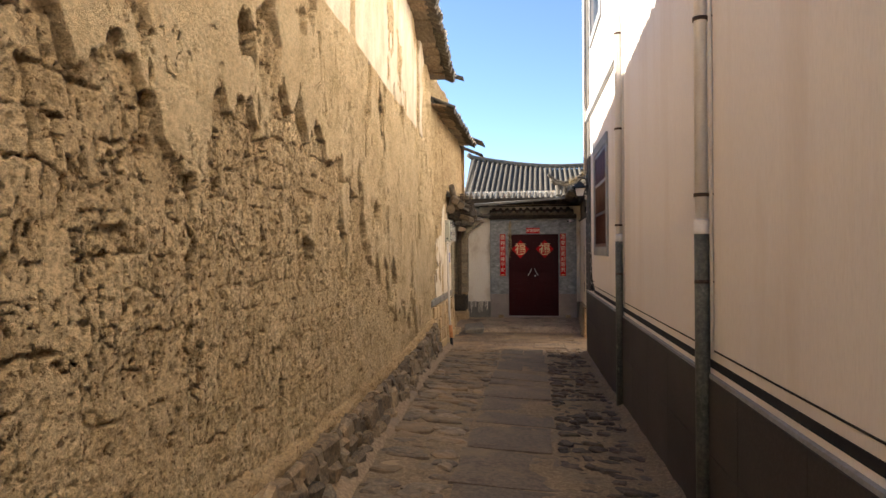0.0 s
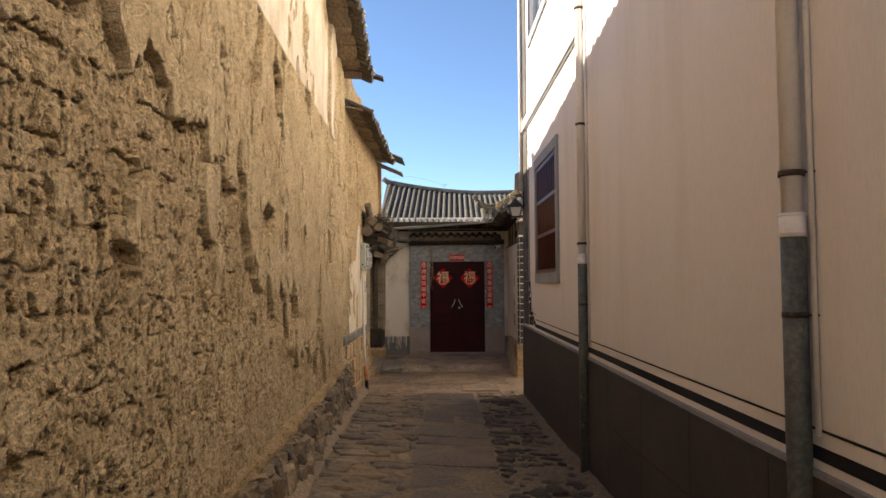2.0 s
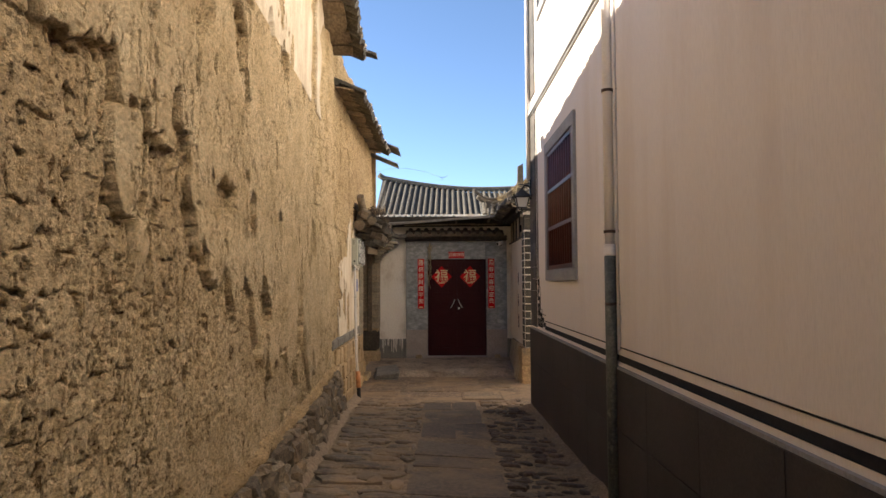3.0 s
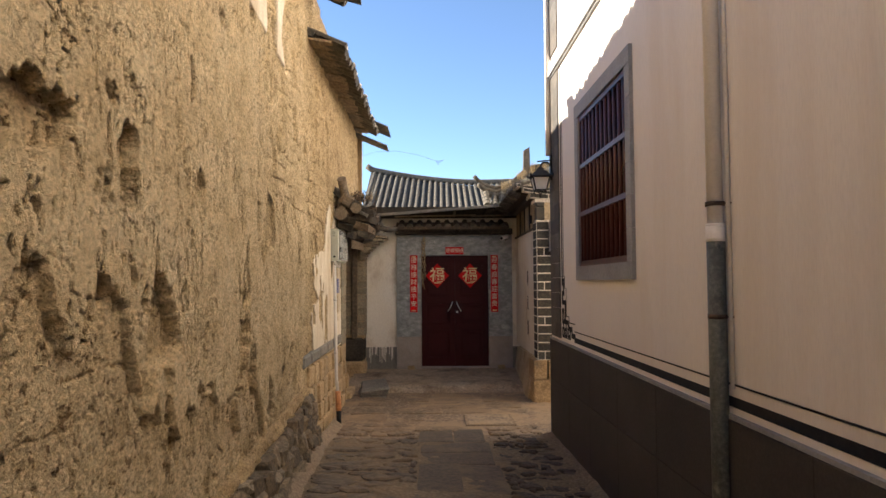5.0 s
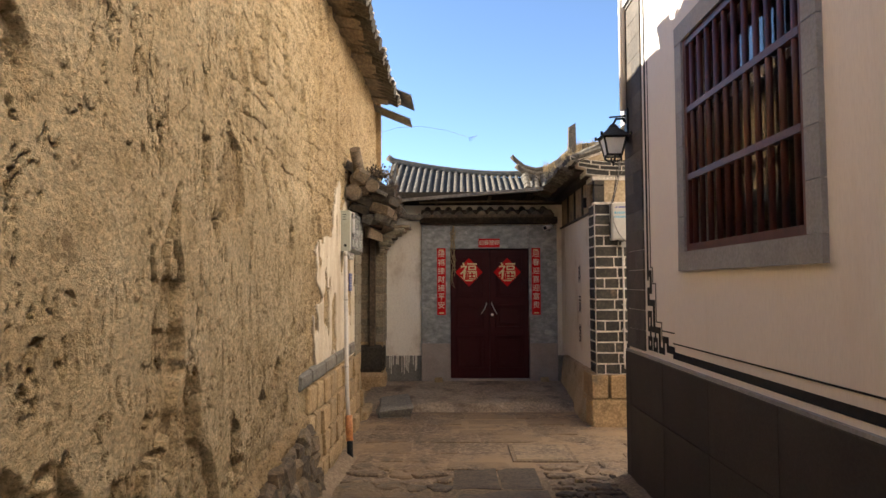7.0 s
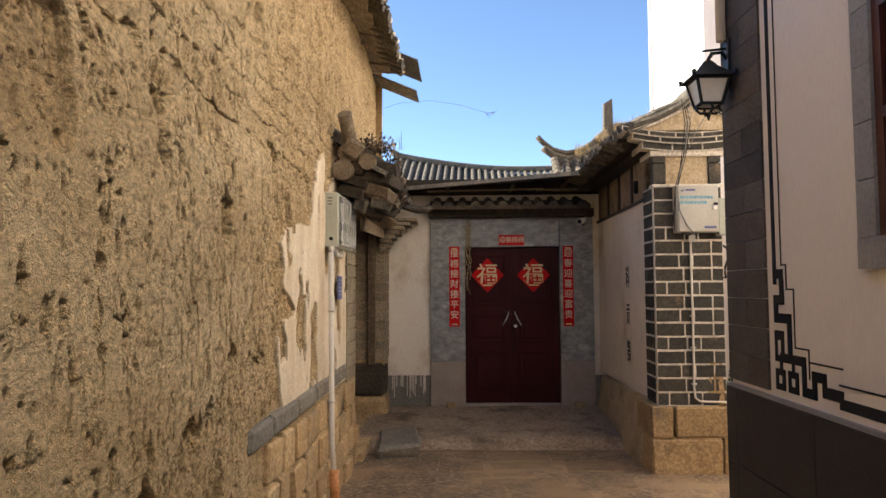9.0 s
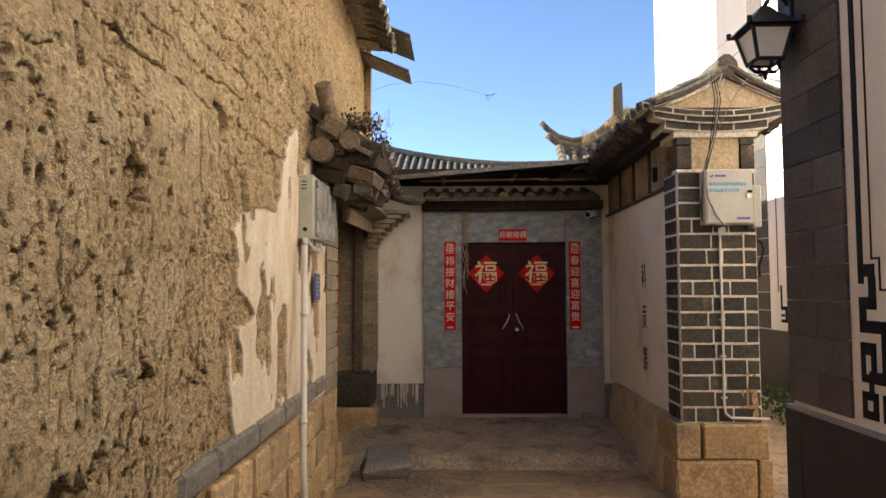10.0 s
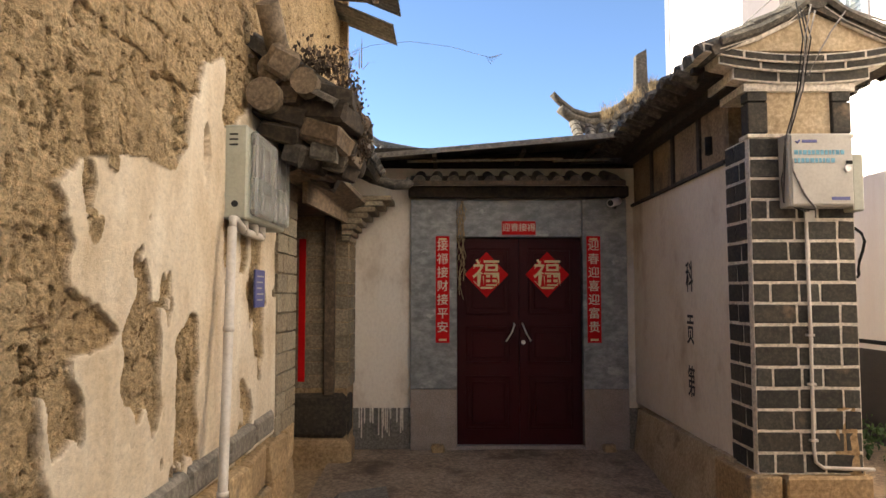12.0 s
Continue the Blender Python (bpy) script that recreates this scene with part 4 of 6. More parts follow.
# frieze: dark uprights and a tan panel
part("frieze_panel", box(PX0 + 0.13, PX1 - 0.12, PY0 + 0.02, PY1, 2.45, 2.74), M_TAN, pier, "stained tan panel")
for x0, x1, z0, z1 in ((PX0, PX0 + 0.125, 2.47, 2.665), (PX0, PX0 + 0.125, 2.675, 2.74), (PX1 - 0.115, PX1, 2.47, 2.665), (PX1 - 0.115, PX1, 2.675, 2.74)):
    part("brick", box(x0, x1, PY0 - 0.004, PY0 + 0.1, z0, z1, 0.004), M_BRICK, pier)
part("ledge", box(PX0 - 0.01, PX1 + 0.01, PY0 - 0.012, PY0 + 0.12, 2.436, 2.462, 0.004), M_MORTAR, pier)
# corbelled courses that widen and curve up to the eaves
CX = (PX0 + PX1) / 2
for k, (hw, z0, lift, th, yy, m) in enumerate(((0.35, 2.745, 0.0, 0.030, 0.02, 2), (0.43, 2.785, 0.03, 0.060, 0.045, 3), (0.53, 2.850, 0.055, 0.045, 0.075, 4), (0.63, 2.900, 0.075, 0.035, 0.10, 5))):
    curve = lambda x: z0 + lift * ((x - CX) / hw) ** 2
    n = 12
    for j in range(n):
        a, b = CX - hw + 2 * hw * j / n, CX - hw + 2 * hw * (j + 1) / n
        q = [(a, PY0 - yy + 0.006), (b, PY0 - yy + 0.006), (b, PY1), (a, PY1)]
        part("corbel_mortar", fixed(hull([(x, y, curve(x) - 0.010) for x, y in q], [(x, y, curve(x) + th + 0.010) for x, y in q])), M_MORTAR, pier)
    for j in range(m):
        a, b = CX - hw + 2 * hw * j / m + 0.009, CX - hw + 2 * hw * (j + 1) / m - 0.009
        mid = (a + b) / 2
        for c, d in ((a, mid), (mid, b)):
            q = [(c, PY0 - yy), (d, PY0 - yy), (d, PY0 + 0.15), (c, PY0 + 0.15)]
            part("brick", fixed(hull([(x, y, curve(x)) for x, y in q], [(x, y, curve(x) + th) for x, y in q])), M_BRICK if k else M_MORTAR, pier)
gab = [(1.06, 2.97), (1.30, 3.05), (1.50, 3.15), (1.60, 3.235), (1.66, 3.26), (1.72, 3.235), (1.84, 3.15), (2.05, 3.05), (2.30, 2.97)]
part("gable_panel", fixed(hull([(x, PY0 - 0.08, z) for x, z in gab], [(x, PY0 + 0.25, z) for x, z in gab])), M_TAN, pier, "weathered tan gable panel")
for dz, rr, off in ((0.0, 0.022, -0.10), (0.045, 0.03, -0.13)):
    for side in (gab[:5], gab[4:]):
        part("gable_moulding", tube([(x, PY0 + off, z + dz) for x, z in side], rr, 6), M_TILE if dz else M_MORTAR, pier)
part("gable_boss", tube([(1.66, PY0 - 0.15, 3.30), (1.66, PY0 + 0.05, 3.32)], 0.085, 12), M_TILE, pier)

side_wall = thing("wall_yard_side", "limewashed yard wall with a tiled coping and sandstone base", "wall", kind="structure")
part("limewash", box(1.285, 1.60, PY1, GY0, 0.36, 2.36), M_LIME, side_wall)
part("base", fixed(hull([(1.13, PY0 + 0.30, -0.4), (1.20, GY0 - 0.07, -0.4), (1.6, GY0 - 0.07, -0.4), (1.6, PY0 + 0.30, -0.4)], [(1.25, PY0 + 0.30, 0.37), (1.285, GY0 - 0.07, 0.30), (1.6, GY0 - 0.07, 0.37), (1.6, PY0 + 0.30, 0.37)])), M_TAN, side_wall)
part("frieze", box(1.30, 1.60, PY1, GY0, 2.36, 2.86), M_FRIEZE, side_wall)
part("frieze_ledge", box(1.262, 1.60, PY1, GY0, 2.345, 2.375, 0.005), M_BRICK, side_wall)
for yy in (15.95, 16.55, 17.15):
    part("frieze_post", box(1.28, 1.4, yy - 0.03, yy + 0.03, 2.375, 2.80, 0.004), M_BRICK, side_wall)
part("vent", tube([(1.294, 15.74, 2.47), (1.294, 15.74, 2.60)], 0.035, 10), M_BLACK, side_wall)
part("eave_timber", box(1.04, 1.35, PY0 + 0.1, GY0, 2.86, 2.90), M_DARKBROWN, side_wall)
part("eave_timber", box(1.18, 1.35, PY0 + 0.1, GY0, 2.79, 2.86), M_DARKBROWN, side_wall)
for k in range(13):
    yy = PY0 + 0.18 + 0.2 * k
    part("rafter_end", box(0.985, 1.30, yy - 0.03, yy + 0.03, 2.905, 2.945, 0.004), M_DARKBROWN, side_wall)
    pan = tile_row(0.16, 0.07, 1)
    part("drip_tile", pan, None, side_wall).matrix_world = pose(0.90, yy + 0.1, 2.955 + 0.012 * math.sin(k * 2.3), 180 + 4 * math.sin(k * 1.7), 18, 0)
coping = thing("wall_coping", "tiled coping roof over the yard wall, weedy and worn", "roof")
for sgn, z_low, x_low in ((-1, 2.96, 0.97), (1, 2.95, 2.36)):
    d = Vector((x_low - 1.66, 0, z_low - 3.27)).normalized()
    tiled_slope(coping, Vector((1.66, PY0 - 0.12, 3.27)), (0, 1, 0), d, abs(x_low - 1.66) / abs(d.x), 2.75, 0.2, 0.072, 4, 9 + sgn, 0.05, 4)
part("ridge", tube([(1.66, PY0 - 0.13 + 0.3 * k, 3.335 + 0.008 * math.sin(k * 2.1)) for k in range(10)], 0.075, 10), M_TILE, coping)

# upswept roof of the gatehouse behind
gh = thing("gatehouse_roof", "upswept tiled gatehouse roof corner with dry grass", "roof")
horn = [(0.50, 18.02, 3.60), (0.58, 18.03, 3.52), (0.72, 18.06, 3.42), (0.92, 18.12, 3.38), (1.12, 18.22, 3.43), (1.32, 18.35, 3.56), (1.52, 18.5, 3.74), (1.75, 18.6, 3.88), (2.2, 18.7, 3.95), (2.9, 18.8, 3.98)]
part("hip_ridge", tube(horn, 0.04, 8), M_TILE, gh)
part("hip_ridge", tube([(x, y, z - 0.075) for x, y, z in horn[1:]], 0.055, 8), M_TILE, gh)
part("hip_ridge", tube([(x + 0.05, y, z - 0.16) for x, y, z in horn[2:]], 0.06, 8), M_TILE, gh)
part("finial", fixed(hull([(1.54, 18.5, 3.72), (1.68, 18.5, 3.72), (1.68, 18.64, 3.72), (1.54, 18.64, 3.72)], [(1.55, 18.51, 4.20), (1.67, 18.51, 4.27), (1.67, 18.62, 4.27), (1.55, 18.62, 4.20)])), M_TILE, gh)
rowg = tile_row(1.1, 0.06, 4)
for i in range(14):
    x = 0.74 + i * 0.15
    z = float(np.interp(x, [h[0] for h in horn], [h[2] for h in horn]))
    yt = float(np.interp(x, [h[0] for h in horn], [h[1] for h in horn]))
    d = Vector((0, 17.72 - yt, 2.98 + 0.12 * max(0, 1.1 - x) - z + 0.1))
    L = d.length
    d.normalize()
    up = d.cross(Vector((-1, 0, 0))).normalized()
    up = up if up.z > 0 else -up
    m = Matrix((d, up.cross(d), up)).transposed().to_4x4()
    m.translation = Vector((x, yt, z - 0.12))
    ob = part("roof_rib", rowg, None, gh)
    ob.matrix_world = m @ Matrix.Diagonal((L / 1.1, 1, 1, 1))
part("roof_body", fixed(hull([(0.66, 17.78, 2.80), (2.9, 17.78, 2.80), (2.9, 23.0, 2.80), (0.66, 23.0, 2.80)], [(0.9, 18.12, 3.2), (2.9, 18.75, 3.75), (2.9, 22.0, 3.75), (0.9, 22.0, 3.2)])), M_TILE, gh)
part("body", box(1.6, 2.9, 17.8, 23.0, -0.3, 2.82), M_LIME, gh)

# little tiled hood over the gate, and the sheet awning above it
hood = thing("gate_hood", "short row of old tiles over the gate lintel", "canopy")
rowh = tile_row(0.42, 0.064, 1)
for i in range(12):
    x = -0.90 + i * 0.172
    d = Vector((0, -1, -0.30)).normalized()
    up = Vector((0, -0.29, 0.957)).normalized()
    m = Matrix((d, up.cross(d), up)).transposed().to_4x4()
    m.translation = Vector((x, GY0 + 0.05, 2.68 + 0.006 * math.sin(i * 3)))
    part("eave_tile", rowh, None, hood).matrix_world = m @ pose(0, 0, 0, 0, 0, 2 * math.sin(i * 5.3))
part("hood_deck", fixed(hull([(-1.0, 17.42, 2.51), (1.12, 17.42, 2.51), (1.12, 17.9, 2.65), (-1.0, 17.9, 2.65)], [(-1.0, 17.42, 2.56), (1.12, 17.42, 2.56), (1.12, 17.9, 2.70), (-1.0, 17.9, 2.70)])), M_TIMBER, hood)
part("hood_beam", box(-1.02, 1.2, 17.62, 17.78, 2.43, 2.54, 0.01), M_DARKBROWN, hood)
for i, (x0, x1, z) in enumerate(((-1.02, -0.2, 2.735), (-0.25, 0.5, 2.745), (0.42, 0.95, 2.74))):
    part("loose_board", fixed(hull([(x0, 17.40, z), (x1, 17.38, z + 0.012), (x1, 17.52, z + 0.03), (x0, 17.52, z + 0.02)], [(x0, 17.40, z + 0.022), (x1, 17.38, z + 0.034), (x1, 17.52, z + 0.052), (x0, 17.52, z + 0.042)])), M_BOARD, hood)
awning = thing("sheet_awning", "long weathered sheet awning above the gate", "canopy")
A = [(-1.62, 17.22, 2.74), (1.05, 16.92, 2.91), (1.10, 18.0, 2.99), (-1.62, 18.0, 2.84)]
part("sheet", fixed(hull(A, [(x, y, z + 0.018) for x, y, z in A])), M_SHEET, awning)
part("front_fold", fixed(hull([(-1.62, 17.215, 2.715), (1.05, 16.915, 2.885), (1.05, 16.925, 2.885), (-1.62, 17.225, 2.715)], [(-1.62, 17.215, 2.765), (1.05, 16.915, 2.935), (1.05, 16.925, 2.935), (-1.62, 17.225, 2.765)])), M_SHEET, awning)
for x in (-1.3, -0.75, 0.1, 0.8):
    part("bracket", box(x - 0.02, x + 0.02, 17.2, 17.9, 2.70 + (x + 1.6) * 0.055, 2.735 + (x + 1.6) * 0.055), M_TIMBER, awning)

# ---- recessed doorway in the earth building ----
recess = thing("wall_recess", "recessed side doorway of pale worn brick and dark timber", "wall", kind="structure")
RY0, RY1 = 15.5, 17.34
part("pier", box(-2.4, -1.69, 14.95, RY0, 0.58, 2.28, 0.01), M_TANBRICK, recess, "pale worn brick pier")
part("jamb_core", box(-2.4, -1.58, RY1 + 0.008, GY0 - 0.021, -0.3, 2.42), M_BLOCK, recess)
for c in range(14):
    zc = 0.62 + c * 0.125
    xs_ = ((-2.30, -1.98), (-1.98, -1.75), (-1.70, -1.575)) if c % 2 else ((-2.30, -2.1), (-2.1, -1.75), (-1.70, -1.575))
    for x0, x1 in xs_:
        ob = part("brick", brick_mesh(x1 - x0 - 0.008, 0.08, 0.118, c % 3, M_TANBRICK, "t"), None, recess)
        ob.location = ((x0 + x1) / 2, RY1 + 0.04, zc)
    for y0, y1 in ((RY1 + 0.085, RY1 + 0.25), (RY1 + 0.25, GY0 - 0.025)):
        ob = part("brick", brick_mesh(0.04, y1 - y0 - 0.012, 0.113, c % 3, M_TANBRICK, "t"), None, recess)
        ob.location = (-1.585, (y0 + y1) / 2, zc)
for c in range(13):
    zc = 0.645 + c * 0.125
    for y0, y1 in ((14.96, 15.22), (15.22, 15.49)) if c % 2 else ((14.96, 15.1), (15.1, 15.49)):
        ob = part("brick", brick_mesh(0.03, y1 - y0 - 0.010, 0.115, c % 3, M_TANBRICK, "t"), None, recess)
        ob.location = (-1.686, (y0 + y1) / 2, zc)
part("timber_post", box(-1.80, -1.70, RY1 - 0.06, RY1 + 0.06, 0.5, 2.30, 0.012), M_TIMBER, recess)
stone = rough_block(0.62, 0.4, 0.46, 40, 0.04)
bmesh.ops.translate(stone, verts=stone.verts[:], vec=(-1.87, RY1 + 0.17, 0.30))
part("foot_stone", stone, M_DARKBROWN, recess, "black foot stone with lime edge")
stone = rough_block(0.66, 0.45, 0.32, 41, 0.03)
bmesh.ops.translate(stone, verts=stone.verts[:], vec=(-1.87, RY1 + 0.16, -0.08))
part("foot_stone", stone, M_BLOCK, recess)
part("lintel", box(-2.3, -1.62, RY0 - 0.3, RY1 + 0.25, 2.20, 2.30, 0.01), M_TIMBER, recess)
part("door_leaf", box(-2.26, -2.20, RY0, RY1, -0.1, 2.2), M_TIMBER, recess)
part("back_wall", box(-2.6, -2.4, 14.8, 18.1, -0.3, 4.6), M_EARTH, recess)
part("sill", box(-2.3, -1.60, RY0, RY1 + 0.1, -0.32, -0.19, 0.015), M_BLOCK, recess)
eave = thing("doorway_eave", "crumbling tiled eave with log ends and dead plants", "canopy")
d = Vector((0.62, 0, -0.42)).normalized()
tiled_slope(eave, Vector((-1.72, 14.42, 2.86)), (0, 1, 0), d, 0.58, 2.85, 0.17, 0.06, 3, 14, 0.05, 3)
rub = random.Random(77)
for layer, (x0, x1) in enumerate(((-1.52, -1.24), (-1.62, -1.19), (-1.67, -1.15), (-1.67, -1.13))):
    for i in range(2):
        y = 14.36 + 0.05 * rub.random()
        while y < 15.2:
            w = rub.uniform(0.22, 0.38)
            sx = (x1 - x0) / 2 * rub.uniform(0.95, 1.2)
            b = rough_block(sx, w, rub.uniform(0.09, 0.125), 60 + rub.randrange(900), 0.13)
            bmesh.ops.transform(b, matrix=pose(x0 + (i + 0.5) * (x1 - x0) / 2, y + w / 2, 2.23 + 0.095 * layer + rub.uniform(-0.015, 0.015), rub.uniform(-8, 8), rub.uniform(4, 20), rub.uniform(-14, 14)), verts=b.verts[:])
            part("broken_masonry", b, (M_DARKBROWN, M_TIMBER, M_DARKBROWN, M_DARKBROWN, M_TILE)[rub.randrange(5)], eave)
            y += w * 0.92
b = rough_block(0.17, 0.2, 0.16, 88, 0.08)
bmesh.ops.transform(b, matrix=pose(-1.53, 14.40, 2.70, 15, 25, 20), verts=b.verts[:])
part("broken_masonry", b, M_LOG, eave)
for i in range(12):
    b = tile_row(0.24, 0.06, 1)
    ob = part("slipped_tile", b, None, eave)
    ob.matrix_world = pose(-1.46 + 0.02 * rub.uniform(-1, 1), 14.36 + 0.13 * i * rub.uniform(0.6, 1), 2.60 - 0.012 * i + rub.uniform(-0.04, 0.04), rub.uniform(-30, 30), 28 + rub.uniform(-10, 15), rub.uniform(-15, 15))
for a, b, r in (((-1.60, 14.28, 2.50), (-1.60, 15.0, 2.54), 0.088), ((-1.39, 14.30, 2.575), (-1.39, 15.0, 2.60), 0.072), ((-1.58, 14.36, 2.66), (-1.50, 14.9, 2.72), 0.08)):
    part("log_end", tube([a, b], r, 14), M_LOG, eave, "round log end with cracked grain")
part("log_stub", tube([(-1.55, 14.50, 2.70), (-1.585, 14.28, 2.99)], 0.062, 14), M_LOG, eave, "short leaning log stub", True)
part("underside_board", fixed(hull([(-1.66, 14.9, 2.17), (-1.60, 17.2, 2.22), (-1.40, 17.2, 2.30), (-1.40, 14.9, 2.27)], [(-1.66, 14.9, 2.21), (-1.60, 17.2, 2.26), (-1.40, 17.2, 2.34), (-1.40, 14.9, 2.31)])), M_BOARD, eave)
part("fascia", fixed(hull([(-1.60, 15.3, 2.06), (-1.60, 17.2, 2.12), (-1.57, 17.2, 2.12), (-1.57, 15.3, 2.06)], [(-1.60, 15.3, 2.20), (-1.60, 17.2, 2.26), (-1.57, 17.2, 2.26), (-1.57, 15.3, 2.20)])), M_BOARD, eave, "pale weathered fascia board")
for k in range(8):
    x1 = -1.56 + 0.40 * (1 - math.cos(math.pi / 2 * (k + 1) / 8))
    c = rough_block(x1 + 1.64, 0.46, 0.052, 700 + k, 0.03)
    bmesh.ops.translate(c, verts=c.verts[:], vec=((x1 - 1.64) / 2, 17.48, 1.98 + 0.055 * k))
    part("corbel", c, M_TANBRICK, eave)
part("eave_curl", tube([(-1.55, 17.30, 2.66), (-1.35, 17.30, 2.56), (-1.15, 17.30, 2.50), (-1.02, 17.30, 2.50), (-0.98, 17.3, 2.54)], 0.05, 8), M_TILE, eave)

# ---- houses across the side lane ----
HX = 4.4
lane = thing("lane_house", "bright rendered house across the lane with grey dado", "house")
for y0, y1, z0, z1 in ((13.0, 18.85, -0.4, 8.0), (18.85, 19.70, -0.4, 4.55), (18.85, 19.70, 5.9, 8.0), (19.70, 20.85, -0.4, 8.0)):
    part("wall", box(HX, HX + 0.25, y0, y1, z0, z1), M_WHITE, lane)
part("wall", box(HX + 0.25, 9, 20.6, 20.84, -0.4, 8.0), M_WHITE, lane)
part("dado", box(HX - 0.03, HX, 13.0, 20.88, -0.4, 0.80), M_DADO, lane)
part("painted_stripe", box(HX - 0.004, HX, 13.0, 19.74, 0.86, 0.91), M_BLACK, lane)
part("painted_line", box(HX - 0.004, HX, 20.02, 20.045, 1.4, 8.0), M_BLACK, lane)
for a, b, c, d in ((19.16, 19.22, 1.15, 1.5), (19.02, 19.22, 1.12, 1.18), (19.02, 19.08, 0.95, 1.18), (18.86, 19.22, 0.93, 0.98), (19.1, 19.22, 1.02, 1.06), (18.86, 18.91, 0.86, 0.98)):
    part("fret_bar", box(HX - 0.004, HX, a + 0.75, b + 0.75, c, d), M_BLACK, lane)
z = 0.82
while z < 7.7:
    part("quoin_block", box(HX - 0.014, HX, 20.32, 20.86, z, z + 0.28), M_QUOIN, lane)
    z += 0.29
for a, b, c, d in ((18.85, 18.91, 4.55, 5.9), (19.64, 19.70, 4.55, 5.9), (19.25, 19.30, 4.55, 5.9), (18.91, 19.64, 4.55, 4.61)):
    part("window_frame", box(HX + 0.02, HX + 0.07, a, b, c, d), M_ALU, lane)
part("window_pane", box(HX + 0.08, HX + 0.09, 18.85, 19.70, 4.55, 5.9), M_GLASS, lane)
for a, b, c, d in ((18.72, 19.86, 4.43, 4.55), (18.73, 18.85, 4.55, 5.9), (19.70, 19.85, 4.55, 5.9)):
    part("window_trim", box(HX - 0.03, HX + 0.02, a, b, c, d), M_TRIM, lane)
for k in range(22):
    part("blind_slat", box(HX + 0.16, HX + 0.19, 18.80, 19.74, 4.52 + 0.062 * k, 4.57 + 0.062 * k), M_BOXPALE, lane)
back = thing("back_house", "tall white rendered house behind the gatehouse", "house")
part("wall", box(4.15, 8.5, 21.6, 25.3, -0.3, 9.0), M_WHITE, back)
part("corner_block", box(4.12, 4.4, 25.1, 25.32, -0.3, 9.0), M_TRIM, back)
part("string_course", box(4.09, 4.15, 21.6, 25.3, 5.0, 5.08), M_TRIM, back)
tagged(part("wall_lane_end", box(6.5, 6.8, 12.8, 19.6, -0.3, 5), M_LIME), "limewashed wall at the end of the side lane", "wall", kind="structure")


# ---- things along the alley ----
def downpipe(y, low, clips):
    x = right_x(y) - 0.055
    p = thing("downpipe", "white plastic downpipe with a scuffed grey-green lower length", "drainpipe", "downpipes on the house")
    part("upper_pipe", tube([(x, y, 1.78), (x, y, TOPZ - 0.05)], 0.0385, 16), M_PVC, p, "white plastic pipe", True)
    part("collar", tube([(x, y, 1.722), (x, y, 1.74), (x, y, 1.745), (x, y, 1.81)], 0.0475, 16), M_PVC, p, "", True)
    for z in (1.735, 1.80):
        part("collar_ring", tube([(x, y, z), (x, y, z + 0.006)], 0.0492, 16), M_PVC, p)
    part("lower_pipe", tube([(x, y, low), (x, y, 1.73)], 0.0445, 16), M_PIPEGREY, p, "scuffed grey-green metal pipe", True)
    for z in clips:
        c = part("clip", tube([(x, y, z - 0.011), (x, y, z + 0.011)], 0.0465, 16), M_RUST, p, "rusty pipe clip")
        part("clip_pin", tube([(x + 0.018, y - 0.038, z), (x + 0.058, y - 0.062, z)], 0.005, 6), M_RUST, c)
    part("conduit", tube([(x + 0.043, y - 0.055, 1.0), (x + 0.043, y - 0.055, TOPZ - 0.05)], 0.011, 8), M_PVC, p, "thin white conduit", True)


downpipe(4.30, -0.12, (4.12, 3.03, 1.96, 1.434))
downpipe(8.07, -0.22, (4.12, 3.02, 1.91, 1.35))

cp = thing("corner_pipe", "short pale downpipe ending above the lantern", "drainpipe")
part("pipe", tube([(right_x(12.74) - 0.045, 12.74, 3.02), (right_x(12.74) - 0.045, 12.74, TOPZ - 0.05)], 0.03, 12), M_PVC, cp, "", True)
# painted fret at the corner of the dado stripe
fret = thing("painted_fret", "black painted key-pattern corner ornament on the render", "wall ornament")
U = 0.046
FY, FZ = 12.232, 0.945
bars = [(0, 1.25, 9.3, 60.0), (0, 2.4, 9.3, 10.2), (1.5, 2.5, 6.9, 9.3), (0, 2.5, 6.9, 7.8), (0, 1.0, 5.2, 6.9), (0, 4.1, 5.2, 6.1), (3.1, 4.1, 1.6, 6.1), (0.0, 2.2, 3.6, 4.5), (0.0, 0.6, 1.6, 4.5), (1.5, 2.2, 1.6, 4.5), (0, 2.2, 1.6, 2.2), (1.2, 7.0, 1.6, 2.45),
        (0.0, 0.65, -1.0, 0.9), (1.6, 2.3, -1.0, 0.9), (0.0, 2.3, 0.35, 0.95), (0, 2.3, -1.0, -0.4), (1.1, 1.75, 0.4, 2.2), (3.0, 3.65, -1.0, 0.9), (4.6, 5.3, -1.0, 0.9), (3.0, 5.3, 0.35, 0.95), (3.0, 5.3, -1.0, -0.4), (3.9, 4.5, 0.4, 2.2),
        (6.1, 7.0, -1.0, 2.45), (6.1, 9.1, -1.0, -0.15), (8.2, 9.1, -1.0, 1.4), (8.2, 11.0, 0.55, 1.4), (10.2, 11.0, -0.6, 1.4), (10.2, 14.0, -0.6, 0.35)]
for a, b, c, d in bars[1:]:
    part("fret_bar", fixed(slab_along(FY - b * U, FY - a * U, FZ + c * U * 1.25 + 0.03, FZ + d * U * 1.25 + 0.03, 0.0, 0.0045)), M_BLACK, fret)
